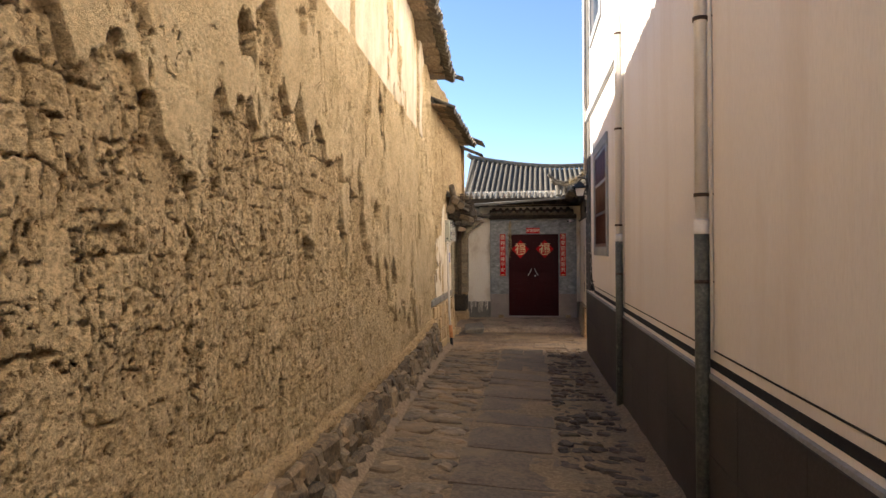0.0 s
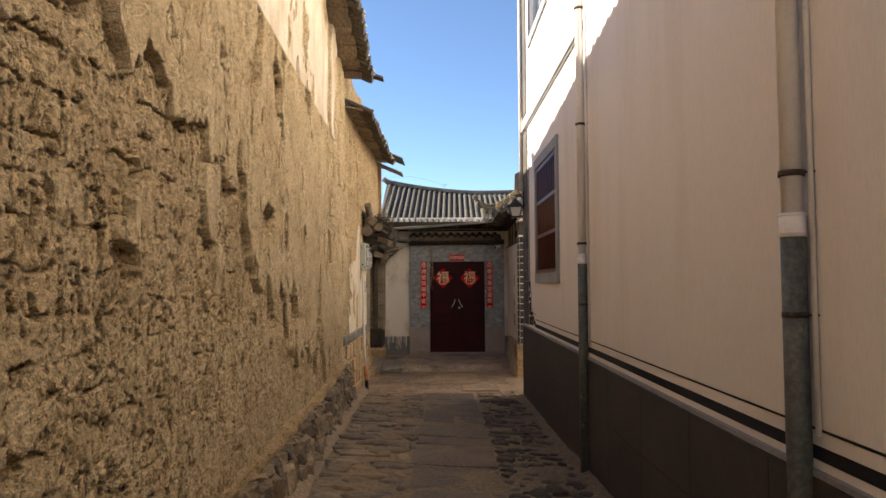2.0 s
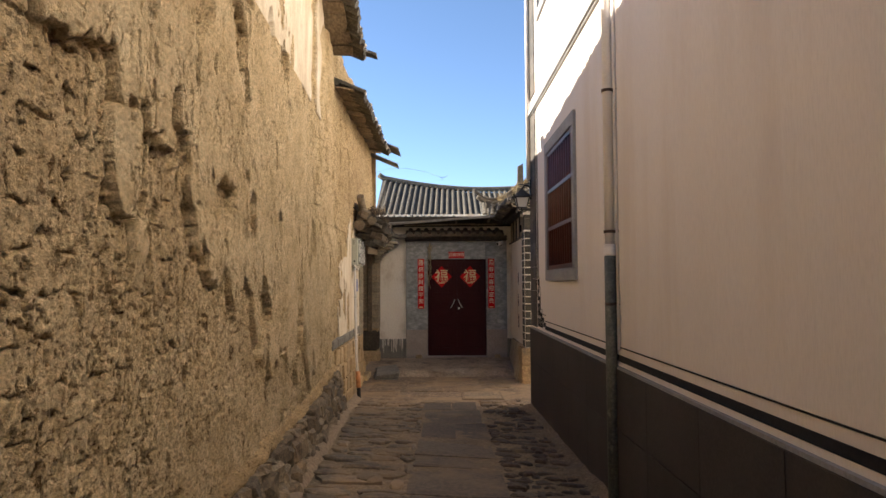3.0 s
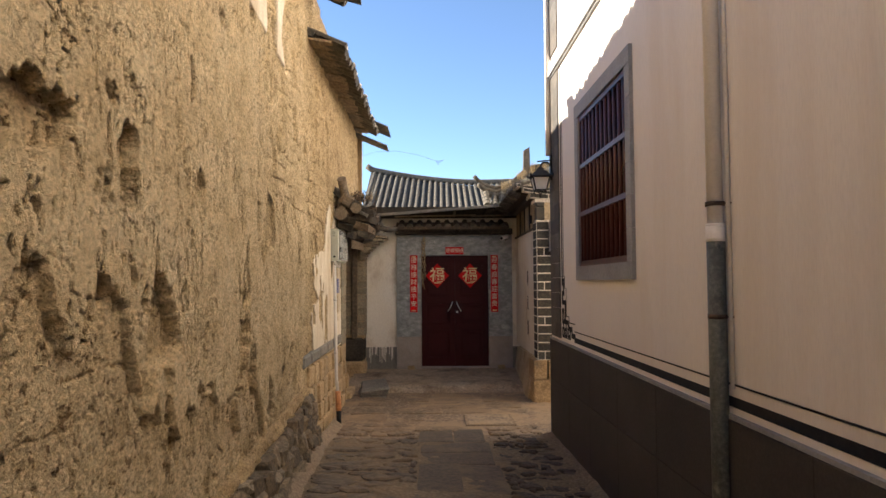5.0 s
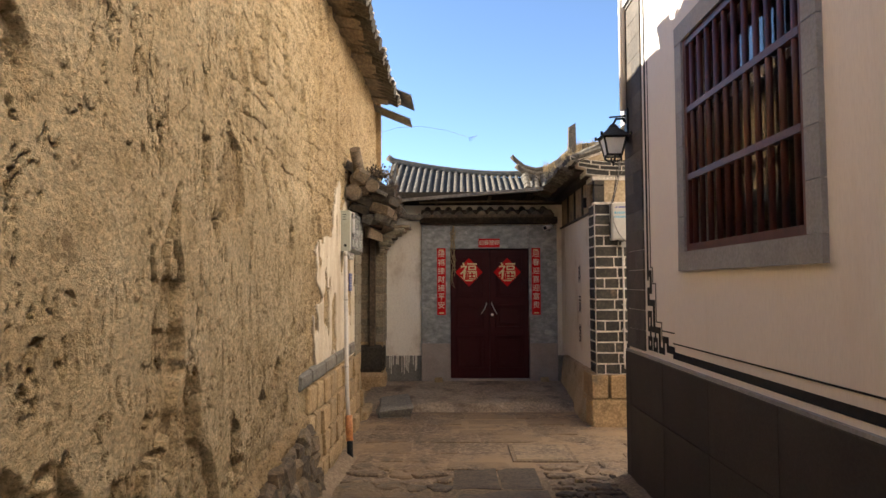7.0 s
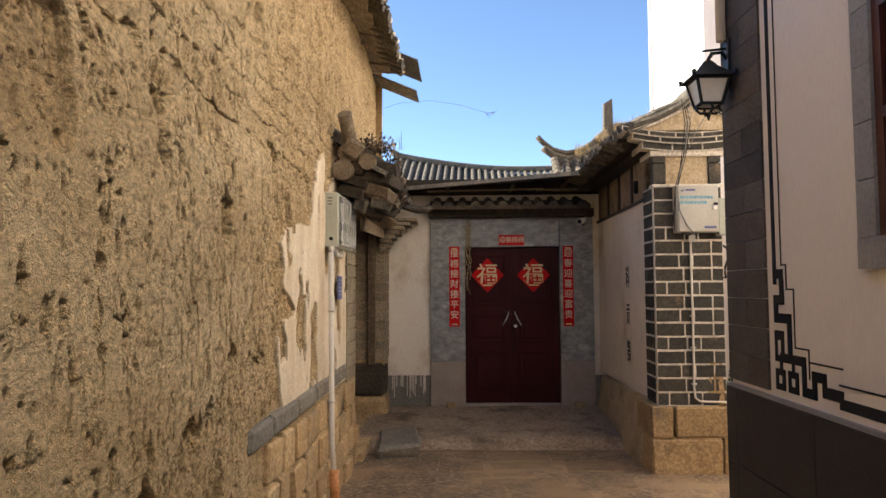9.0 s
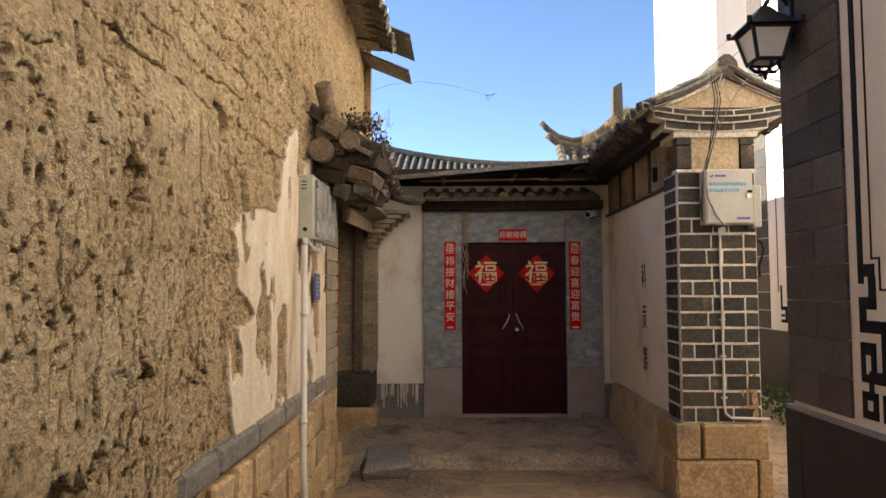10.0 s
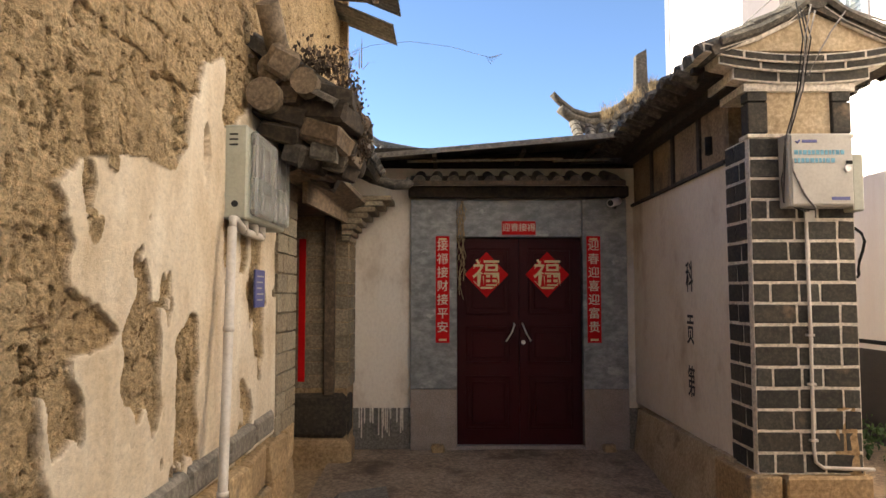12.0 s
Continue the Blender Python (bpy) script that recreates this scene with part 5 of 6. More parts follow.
part("fret_bar", fixed(slab_along(FY - 0.035, FY, FZ + 9.3 * U * 1.25, 3.93, 0.0, 0.0045)), M_BLACK, fret)
for a, b, c, d in ((2.0, 2.15, 10.6, 45), (2.0, 3.2, 10.5, 10.65), (3.1, 3.25, 8.3, 10.6), (3.1, 4.8, 8.25, 8.4), (4.7, 4.85, 3.1, 8.4), (4.7, 7.7, 3.05, 3.2), (7.6, 7.75, 0.6, 3.2), (7.6, 14.0, 2.0, 2.15)):
    part("fret_line", fixed(slab_along(FY - b * U, FY - a * U, FZ + c * U * 1.25 + 0.03, FZ + d * U * 1.25 + 0.03, 0.0, 0.0045)), M_BLACK, fret)

# wall lantern on the house corner
LX, LY, LZ = 0.965, 12.70, 2.60
lantern = thing("wall_lantern", "black iron wall lantern with frosted panes on a bracket", "lantern")
ring = lambda r, z, tw=45: [(LX + r * math.cos(radians(a + tw)), LY + r * math.sin(radians(a + tw)), z) for a in (0, 90, 180, 270)]
part("glass_body", fixed(hull(ring(0.085, LZ), ring(0.135, LZ + 0.155))), M_FROST, lantern, "frosted white panes")
for a in (45, 135, 225, 315):
    c, s = math.cos(radians(a)), math.sin(radians(a))
    part("corner_bar", tube([(LX + 0.088 * c, LY + 0.088 * s, LZ), (LX + 0.139 * c, LY + 0.139 * s, LZ + 0.155)], 0.010, 6), M_IRON, lantern)
for r, z in ((0.09, LZ), (0.14, LZ + 0.155)):
    q = ring(r, z)
    for i in range(4):
        part("rim_bar", tube([q[i], q[(i + 1) % 4]], 0.010, 6), M_IRON, lantern)
part("roof", fixed(hull(ring(0.185, LZ + 0.160), ring(0.06, LZ + 0.245))), M_IRON, lantern)
part("roof_cap", fixed(hull(ring(0.065, LZ + 0.245), ring(0.03, LZ + 0.280))), M_IRON, lantern)
for q in ring(0.178, LZ + 0.160):
    part("roof_knob", tube([q, (q[0], q[1], q[2] + 0.03)], 0.013, 6), M_IRON, lantern)
part("finial", tube([(LX, LY, LZ - 0.05), (LX, LY, LZ - 0.072), (LX, LY, LZ - 0.095)], 0.020, 8, None, 0.2), M_IRON, lantern)
for a in (0, 90, 180, 270):
    c, s = math.cos(radians(a)), math.sin(radians(a))
    part("scroll", tube([(LX + 0.065 * c, LY + 0.065 * s, LZ), (LX + 0.075 * c, LY + 0.075 * s, LZ - 0.03), (LX + 0.05 * c, LY + 0.05 * s, LZ - 0.05), (LX, LY, LZ - 0.05)], 0.009, 6), M_IRON, lantern)
wx = right_x(LY) - 0.014
part("arm", tube([(LX, LY, LZ + 0.275), (LX + 0.03, LY, LZ + 0.330), (LX + 0.09, LY, LZ + 0.335), (wx - 0.01, LY, LZ + 0.290)], 0.012, 8), M_IRON, lantern)
part("arm", tube([(LX - 0.03, LY, LZ + 0.345), (wx - 0.01, LY, LZ + 0.360)], 0.008, 8), M_IRON, lantern)
part("back_plate", box(wx - 0.02, wx, LY - 0.035, LY + 0.035, LZ + 0.12, LZ + 0.42, 0.004), M_IRON, lantern)


# ---- the gate's papers ----
def glyphs(text, size, mat, parent, at, spacing, label=""):
    """One mesh a character, stacked downward from at (spacing below zero: set across)."""
    for i, ch in enumerate(text):
        cu = bpy.data.curves.new("character", "FONT")
        cu.offset = size * 0.006
        cu.body, cu.size, cu.extrude, cu.align_x, cu.align_y = ch, size, 0.0015, "CENTER", "CENTER"
        tmp = bpy.data.objects.new("character_curve", cu)
        me = bpy.data.meshes.new_from_object(tmp)
        bpy.data.objects.remove(tmp)
        me.materials.clear()
        me.materials.append(mat)
        ob = part("character", me, None, parent, label)
        ob.matrix_world = at @ (pose(0, -spacing * i, 0) if spacing > 0 else pose(-spacing * i, 0, 0))


def paper(name, label, x0, x1, z0, z1, y, text, size, spacing, group=""):
    s = thing(name, label, "paper banner", group)
    part("sheet", box(x0, x1, y - 0.004, y, z0, z1), M_RED, s)
    m = pose((x0 + x1) / 2, y - 0.006, z1 - 0.10, 90, 0, 0) if spacing > 0 else pose(x0 + 0.045, y - 0.006, (z0 + z1) / 2, 90, 0, 0)
    glyphs(text, size, M_SILVER, s, m, spacing)
    for z in (z0 + 0.03, z1 - 0.03):
        if spacing > 0:
            part("printed_motif", box((x0 + x1) / 2 - 0.04, (x0 + x1) / 2 + 0.04, y - 0.0055, y - 0.004, z - 0.010, z + 0.010), M_GOLD, s)
    return s


GF = GY0 - 0.061
paper("couplet_banner", "red vertical paper couplet with pale brush characters", -0.745, -0.605, 0.96, 2.04, GF, "接福接财接平安", 0.118, 0.138, "gate couplets")
paper("couplet_banner", "red vertical paper couplet with pale brush characters", 0.79, 0.93, 0.96, 2.04, GF, "迎春迎喜迎富贵", 0.118, 0.138, "gate couplets")
paper("lintel_banner", "small red paper banner across the lintel", -0.07, 0.275, 2.055, 2.195, GY0 - 0.051, "迎春接福", 0.088, -0.085)
for cx in (-0.225, 0.40):
    f = thing("fortune_paper", "red diamond door paper with a gold character", "paper banner", "diamond papers on the gate")
    c = [(cx, 1.885), (cx + 0.225, 1.65), (cx, 1.415), (cx - 0.225, 1.65)]
    part("sheet", fixed(hull([(x, GY0 + 0.015, z) for x, z in c], [(x, GY0 + 0.011, z) for x, z in c])), M_RED, f)
    for k in range(4):
        (xa, za), (xb, zb) = c[k], c[(k + 1) % 4]
        mx, mz = (xa + xb) / 2 * 0.86 + cx * 0.14, (za + zb) / 2 * 0.86 + 1.65 * 0.14
        part("printed_motif", tube([(mx - (xb - xa) * 0.16, GY0 + 0.0105, mz - (zb - za) * 0.16), (mx + (xb - xa) * 0.16, GY0 + 0.0105, mz + (zb - za) * 0.16)], 0.0028, 4), M_GOLD, f)
    glyphs("福", 0.295, M_GOLD, f, pose(cx, GY0 + 0.009, 1.65, 90, 0, 0), 1.0)
    part("printed_band", box(cx - 0.06, cx + 0.06, GY0 + 0.0095, GY0 + 0.011, 1.505, 1.525), M_GOLD, f)
ins = thing("wall_inscription", "faded black brush characters on the limewashed wall", "inscription")
glyphs("科贡第", 0.26, M_INK, ins, pose(1.283, 16.2, 1.57, 90, 0, -90) @ pose(0, 0, 0), 0.41)
for o in ins.children:
    o.matrix_world = o.matrix_world @ Matrix.Diagonal((0.62, 1, 1, 1))

cam_t = thing("security_camera", "small white bullet security camera under the eave", "camera")
part("housing", tube([(1.09, 17.62, 2.385), (0.98, 17.48, 2.345)], 0.040, 12), M_PVC, cam_t, "", True)
part("lens_face", tube([(0.981, 17.481, 2.3455), (0.975, 17.474, 2.343)], 0.030, 12), M_BLACK, cam_t)
part("mount", tube([(1.07, 17.74, 2.33), (1.07, 17.66, 2.32), (1.06, 17.61, 2.35)], 0.013, 8), M_IRON, cam_t)
twig = thing("dried_sprig", "bundle of dried twigs hanging beside the door", "dried plant")
rnd = random.Random(31)
for k in range(7):
    z0 = 2.40
    pts = [(-0.475 + rnd.uniform(-0.01, 0.01), 17.72, z0)]
    for j in range(1, 9):
        pts.append((-0.485 + 0.035 * math.sin(j * 0.9 + k) + rnd.uniform(-0.02, 0.02), 17.71 + rnd.uniform(-0.015, 0.015), z0 - j * (0.09 + 0.006 * k)))
    part("stem", tube(pts, 0.0045, 5), M_GRASS, twig)
for x in (-0.72, 0.98):
    k = rough_block(0.13, 0.12, 0.12, int(x * 100), 0.2)
    bmesh.ops.translate(k, verts=k.verts[:], vec=(x, GY0 - 0.11, -0.10))
    kn = tagged(part("foot_stone", k, M_BLOCK), "small worn stone at the foot of the surround", "stone", "stones at the gate's foot")
rnd = random.Random(33)
for k in range(20):
    x = rnd.uniform(-1.52, -1.05)
    L = rnd.uniform(0.08, 0.30)
    part("lime_run", box(x - 0.006, x + 0.006, GY0 - 0.0245, GY0 - 0.019, 0.30 - L, 0.305), M_MORTAR, wall_end)

# ---- meter box, pipe and plaque on the earth wall ----
meter = thing("meter_box", "grey-green electricity meter box with clear plastic covers", "meter box")
part("case", box(-1.70, -1.585, 13.98, 14.74, 1.81, 2.26, 0.008), M_BOXGREY, meter)
for a, b in ((14.02, 14.36), (14.39, 14.70)):
    cov = part("cover", box(-1.584, -1.545, a, b, 1.83, 2.24, 0.012), M_CLEAR, meter, "clear plastic cover")
    part("dial", box(-1.584, -1.570, a + 0.06, b - 0.06, 2.02, 2.18, 0.004), M_BOXPALE, cov)
    part("breaker", box(-1.584, -1.572, a + 0.09, b - 0.09, 1.87, 1.95, 0.003), M_BOXGREY, cov)
    for q in (0.3, 0.7):
        part("cover_rib", box(-1.546, -1.540, a + (b - a) * q - 0.006, a + (b - a) * q + 0.006, 1.85, 2.22, 0.002), M_CLEAR, cov)
for k in range(3):
    part("vent_slot", box(-1.67, -1.63, 13.976, 13.981, 2.16 + 0.025 * k, 2.167 + 0.025 * k), M_BLACK, meter)
part("seal", tube([(-1.64, 13.981, 1.88), (-1.64, 13.972, 1.88)], 0.016, 10), M_BLACK, meter)
wp = thing("conduit_pipe", "white plastic conduit down the earth wall to the ground", "pipe")
part("riser", tube([(-1.625, 13.90, 1.76), (-1.56, 13.62, 0.35), (-1.52, 13.52, 0.02)], 0.021, 10), M_CONDUIT, wp, "", True)
part("elbow", tube([(-1.625, 13.90, 1.75), (-1.625, 13.91, 1.80), (-1.63, 13.97, 1.80), (-1.635, 14.10, 1.765)], 0.021, 10), M_CONDUIT, wp, "", True)
for y in (14.10, 14.28, 14.42):
    part("fitting", tube([(-1.635, y, 1.755), (-1.635, y, 1.815)], 0.026, 10), M_CONDUIT, wp)
part("branch", tube([(-1.635, 14.10, 1.76), (-1.635, 14.44, 1.755)], 0.020, 10), M_CONDUIT, wp, "", True)
part("sleeve", tube([(-1.53, 13.55, 0.14), (-1.51, 13.49, -0.10)], 0.036, 12), M_ORANGE, wp, "orange plastic sleeve", True)
part("shoe", tube([(-1.51, 13.49, -0.10), (-1.50, 13.46, -0.29)], 0.030, 12), M_BLACK, wp, "black rubber end", True)
for z in (1.30, 0.62):
    f = (1.76 - z) / 1.41
    part("saddle", tube([(-1.625 + 0.065 * f, 13.90 - 0.28 * f, z - 0.012), (-1.625 + 0.065 * f, 13.90 - 0.28 * f, z + 0.012)], 0.025, 10), M_CONDUIT, wp)
pl = thing("wall_plaque", "small blue plaque with a line of print", "plaque")
part("plate", box(-1.672, -1.660, 14.43, 14.62, 1.38, 1.585, 0.003), M_BLUE, pl)
for k in range(5):
    part("print_line", box(-1.6605, -1.659, 14.46, 14.59 - 0.02 * (k % 3), 1.545 - 0.032 * k, 1.553 - 0.032 * k), M_BOXPALE, pl)
rd = thing("door_banner", "red paper strip beside the recessed doorway", "paper banner")
part("sheet", box(-2.05, -1.985, RY1 - 0.006, RY1 - 0.002, 0.62, 1.98), M_RED, rd)

# ---- cabinet, cables and conduit on the pier ----
cab = thing("telecom_cabinet", "pale grey wall cabinet with a lock and blue print", "cabinet")
part("body", box(1.45, 1.84, 14.915, 15.045, 1.985, 2.435, 0.006), M_BOXPALE, cab)
cdoor = part("door", box(1.462, 1.835, 14.903, 14.914, 1.995, 2.425, 0.004), M_BOXPALE, cab)
part("lock", tube([(1.80, 14.903, 2.215), (1.80, 14.890, 2.215)], 0.020, 12), M_CHROME, cdoor)
part("lock_flap", box(1.785, 1.825, 14.884, 14.890, 2.24, 2.262, 0.003), M_BLACK, cdoor)
part("print_mark", tube([(1.49, 14.902, 2.385), (1.50, 14.902, 2.372), (1.515, 14.902, 2.392)], 0.006, 5), M_BLUE, cdoor)
part("print_line", box(1.53, 1.62, 14.900, 14.9035, 2.375, 2.392), M_BLUE, cdoor)
for z, w in ((2.315, 0.33), (2.265, 0.25)):
    x = 1.48
    rr = random.Random(int(z * 1000))
    while x < 1.48 + w - 0.02:
        b = rr.uniform(0.012, 0.024)
        part("print_bar", box(x, x + b, 14.900, 14.9035, z - 0.014, z + 0.014), M_BLUEPRINT, cdoor)
        x += b + 0.007
part("print_line", box(1.70, 1.81, 14.900, 14.9035, 2.022, 2.042), M_BLUE, cdoor)
part("side_box", box(1.845, 1.915, 14.93, 15.045, 1.96, 2.31, 0.008), M_BOXGREY, cab, "narrow grey-green side box")
cond = thing("pier_conduit", "thin white conduit clipped down the brick pier", "pipe")
part("pipe", tube([(1.605, 15.03, 1.97), (1.61, 15.03, 1.2), (1.605, 15.03, 0.52), (1.615, 15.03, 0.43), (1.66, 15.03, 0.395), (1.97, 15.03, 0.385)], 0.0115, 8), M_CONDUIT, cond, "", True)
for z in (1.65, 1.2, 0.9, 0.56):
    part("saddle", box(1.585, 1.63, 15.018, 15.046, z - 0.007, z + 0.007), M_CONDUIT, cond)
cab_w = thing("cable_bundle", "loose telephone cables hanging over the pier gable", "cables")
rnd = random.Random(44)
for k in range(5):
    x0 = 1.50 + 0.012 * k
    pts = [(x0 + 0.08 * (k % 2), 14.86, 3.24 - 0.02 * k), (x0 + 0.02, 14.83, 3.0), (x0 + rnd.uniform(-0.03, 0.02), 14.86, 2.7), (1.47 + rnd.uniform(-0.03, 0.01), 14.93, 2.40), (1.43 + 0.004 * k, 14.97, 2.15), (1.445, 14.98, 2.02), (1.55 + 0.01 * k, 14.96, 1.96)]
    part("cable", tube(pts, 0.0042, 6), M_WIRE if k % 2 else M_BLACK, cab_w, "", True)
part("cable", tube([(1.475, 14.92, 2.39), (1.47, 14.90, 2.2), (1.53, 14.895, 2.06), (1.60, 14.90, 1.97)], 0.006, 6), M_WIRE, cab_w, "", True)
part("tag", box(1.58, 1.64, 14.99, 14.995, 1.90, 1.97), M_BOXPALE, cab_w, "small pale tag")
part("cable", tube([(1.80, 14.86, 3.18), (1.70, 14.84, 3.05), (1.62, 14.83, 2.92), (1.56, 14.86, 2.78)], 0.005, 6), M_WIRE, cab_w, "", True)
coil = [(1.945 + 0.02 * math.sin(a * 3), 15.12 + 0.10 * math.cos(a), 1.72 + 0.16 * math.sin(a)) for a in (i * 2 * math.pi / 16 for i in range(36))]
part("coil", tube(coil, 0.009, 6), M_BLACK, cab_w, "black coiled cable", True)
wires = thing("overhead_wires", "thin overhead wires crossing before the white house", "wires")
for a, b in (((1.6, 20.0, 3.6), (4.6, 17.0, 6.3)), ((1.9, 20.0, 3.5), (4.8, 17.2, 6.25)), ((1.62, 14.9, 3.3), (4.4, 16.0, 3.35))):
    pts = [tuple(a[i] + (b[i] - a[i]) * t - (0.12 * t * (1 - t) * 4 if i == 2 else 0) for i in range(3)) for t in (k / 10 for k in range(11))]
    part("wire", tube(pts, 0.007, 5), M_WIRE, wires)
stalk = thing("bent_stalk", "thin bent dry stalk leaning out from the wall corner", "dried plant")
part("stem", tube([(-1.66, 17.75, 3.95), (-1.4, 17.7, 4.02), (-1.0, 17.6, 4.02), (-0.6, 17.5, 3.93), (-0.2, 17.4, 3.78)], 0.002, 5), M_WIRE, stalk)
for k in range(6):
    part("seed_head", tube([(-0.24 + 0.012 * k, 17.4, 3.79), (-0.20 + 0.022 * k, 17.38, 3.71 + 0.02 * k)], 0.002, 4), M_DRYPLANT, stalk)


# ---- plants ----
def tuft(bm, at, n, height, spread, rnd, width=0.004):
    for _ in range(n):
        a, s = rnd.uniform(0, 6.28), rnd.uniform(0.1, 1.0) * spread
        h = height * rnd.uniform(0.4, 1.0)
        b = Vector(at) + Vector((rnd.uniform(-1, 1), rnd.uniform(-1, 1), 0)) * spread * 0.3
        d = Vector((math.cos(a), math.sin(a), 0))
        w = Vector((-d.y, d.x, 0)) * width
        m, t = b + d * s * 0.35 + Vector((0, 0, h * 0.65)), b + d * s + Vector((0, 0, h))
        v = [bm.verts.new(p) for p in (b - w, b + w, m + w * 0.7, m - w * 0.7, t)]
        bm.faces.new((v[0], v[1], v[2], v[3]))
        bm.faces.new((v[3], v[2], v[4]))


def leafy(bm, at, n, radius, size, rnd, flat=0.6):
    for _ in range(n):
        p = Vector(at) + Vector((rnd.gauss(0, 1), rnd.gauss(0, 1), rnd.gauss(0, flat))) * radius * 0.55
        q = Euler((rnd.uniform(0, 6), rnd.uniform(0, 6), rnd.uniform(0, 6))).to_matrix()
        s = size * rnd.uniform(0.5, 1.2)
        v = [bm.verts.new(p + q @ Vector(c) * s) for c in ((0, 0, 0), (0.5, 0.35, 0.1), (1.1, 0, 0), (0.5, -0.35, 0.1))]
        bm.faces.new(v)


rnd = random.Random(55)
bm = bmesh.new()
for k in range(26):
    gx = rnd.uniform(0.95, 2.1)
    tuft(bm, (gx, float(np.interp(gx, [h[0] for h in horn], [h[1] for h in horn])) - rnd.uniform(0.0, 0.12), float(np.interp(gx, [h[0] for h in horn], [h[2] for h in horn])) - 0.05 - rnd.uniform(0, 0.08)), 16, 0.20, 0.14, rnd, 0.003)
for k in range(30):
    gx = rnd.uniform(1.2, 1.66)
    tuft(bm, (gx, rnd.uniform(15.6, 17.6), 3.30 - 0.45 * (1.66 - gx)), 8, 0.22, 0.12, rnd, 0.003)
tagged(part("dry_grass", bm, M_GRASS), "tufts of straw-dry grass on the gate roofs", "grass", kind="stuff")
bm = bmesh.new()
for k in range(40):
    up = rnd.uniform(0.02, 0.5)
    tuft(bm, (-1.34 - up, rnd.uniform(12.5, 16.8), 4.27 + 0.444 * up), 5, 0.15, 0.08, rnd, 0.0025)
for k in range(12):
    gy, up = rnd.uniform(7.5, 12.2), rnd.uniform(0.02, 0.3)
    tuft(bm, (left_x(gy) + 0.38 - up, gy, nz(gy) + 0.02 + 0.444 * up), 3, 0.12, 0.06, rnd, 0.0025)
tagged(part("eave_grass", bm, M_GRASS), "sparse dry grass along the tile edges", "grass", kind="stuff")
dead = thing("dead_plants", "dark clump of dead plants on the doorway eave", "dried plant")
bm = bmesh.new()
leafy(bm, (-1.36, 14.52, 2.74), 420, 0.16, 0.035, rnd, 0.45)
for k in range(7):
    leafy(bm, (-1.17 + 0.008 * k, 14.45 + 0.06 * k, 2.62 - 0.055 * k), 70, 0.045, 0.028, rnd, 1.0)
leafy(bm, (-1.24, 14.5, 2.58), 120, 0.09, 0.03, rnd, 1.0)
part("foliage", bm, M_DRYPLANT, dead)
bm = bmesh.new()
for k in range(14):
    tuft(bm, (-1.38 + rnd.uniform(-0.2, 0.25), 14.55 + rnd.uniform(-0.1, 0.2), 2.72), 8, 0.17, 0.14, rnd, 0.003)
tagged(part("stem_tuft", bm, M_GRASS, dead), kind="stuff")
bm = bmesh.new()
for k in range(14):
    leafy(bm, (rnd.uniform(3.4, 4.3), rnd.uniform(16.6, 19.6), -0.2 + rnd.uniform(0, 0.25)), 60, 0.22, 0.07, rnd)
tagged(part("weeds", bm, M_WEED), "green weeds at the foot of the lane house", "weeds", kind="stuff")


# ---- stones: plinth, blocks, paving ----
rubble_meshes = [mesh_of("stone", rough_block(1, 1, 1, 200 + i, 0.22), M_RUBBLE) for i in range(8)]
plinth = thing("stone_plinth", "rubble stone plinth with a worn mud shelf above it", "wall base", kind="structure")
rnd = random.Random(71)
shelf = lambda y: float(np.interp(y, [-8, 2, 3.2, 5.0, 7.0, 9.5, 12.4], [0.6, 0.50, 0.45, 0.38, 0.33, 0.30, 0.36]))
y = 1.6
while y < 12.05:
    w = rnd.uniform(0.15, 0.30)
    gz = float(ground_z(np.array(-1.3), np.array(y)))
    z = gz - 0.06
    while z < shelf(y) - 0.07:
        h = min(rnd.uniform(0.11, 0.19), max(0.05, shelf(y) - 0.02 - z))
        ob = part("stone", rnd.choice(rubble_meshes), None, plinth)
        ob.matrix_world = pose(left_x(y) - 0.055 + 0.10 * (1 - (z - gz) / max(0.2, shelf(y) - gz)) + rnd.uniform(-0.015, 0.03), y + w / 2 + rnd.uniform(-0.04, 0.04), z + h / 2, rnd.uniform(-10, 10), rnd.uniform(-8, 8), rnd.uniform(-12, 12)) @ Matrix.Diagonal((0.22, w * 1.02, h * 1.06, 1))
        z += h
    y += w
Ysh, Ush = np.meshgrid(np.arange(-2.6, 12.2, 0.03), np.arange(0, 1.01, 0.1))
prof_x = np.interp(Ush, [0, 0.3, 0.6, 0.8, 1.0], [-0.06, 0.02, 0.045, 0.042, -0.03])
prof_z = np.interp(Ush, [0, 0.3, 0.6, 0.8, 1.0], [0.10, 0.05, 0.0, -0.025, -0.06])
Zsh = np.interp(Ysh, [-8, 2, 3.2, 5.0, 7.0, 9.5, 12.4], [0.6, 0.50, 0.45, 0.38, 0.33, 0.30, 0.36])
wobble = 0.10 * (fbm(Ysh * 6, Ush * 2, 131, 5) - 0.5)
part("mud_shelf", sheet("mud_shelf", -1.10 - 0.048 * Ysh + prof_x + wobble, Ysh, Zsh + prof_z + wobble * 0.7, M_EARTH, (np.zeros_like(Ysh),) * 3), None, plinth, "crumbling mud shelf")
foot_y, foot_u = np.meshgrid(np.arange(-2.6, 13.6, 0.05), np.arange(0, 1.01, 0.2))
fx = np.where(foot_y < 12.4, -1.10 - 0.048 * foot_y, -1.70) + 0.12 + 0.13 * foot_u + 0.025 * (fbm(foot_y * 2, foot_u, 141) - 0.5)
part("cement_foot", sheet("cement_foot", fx, foot_y, ground_z(fx, foot_y) + 0.075 * (1 - foot_u ** 2) - 0.004, M_CEMENT_G), None, plinth, "sandy cement fillet along the wall")
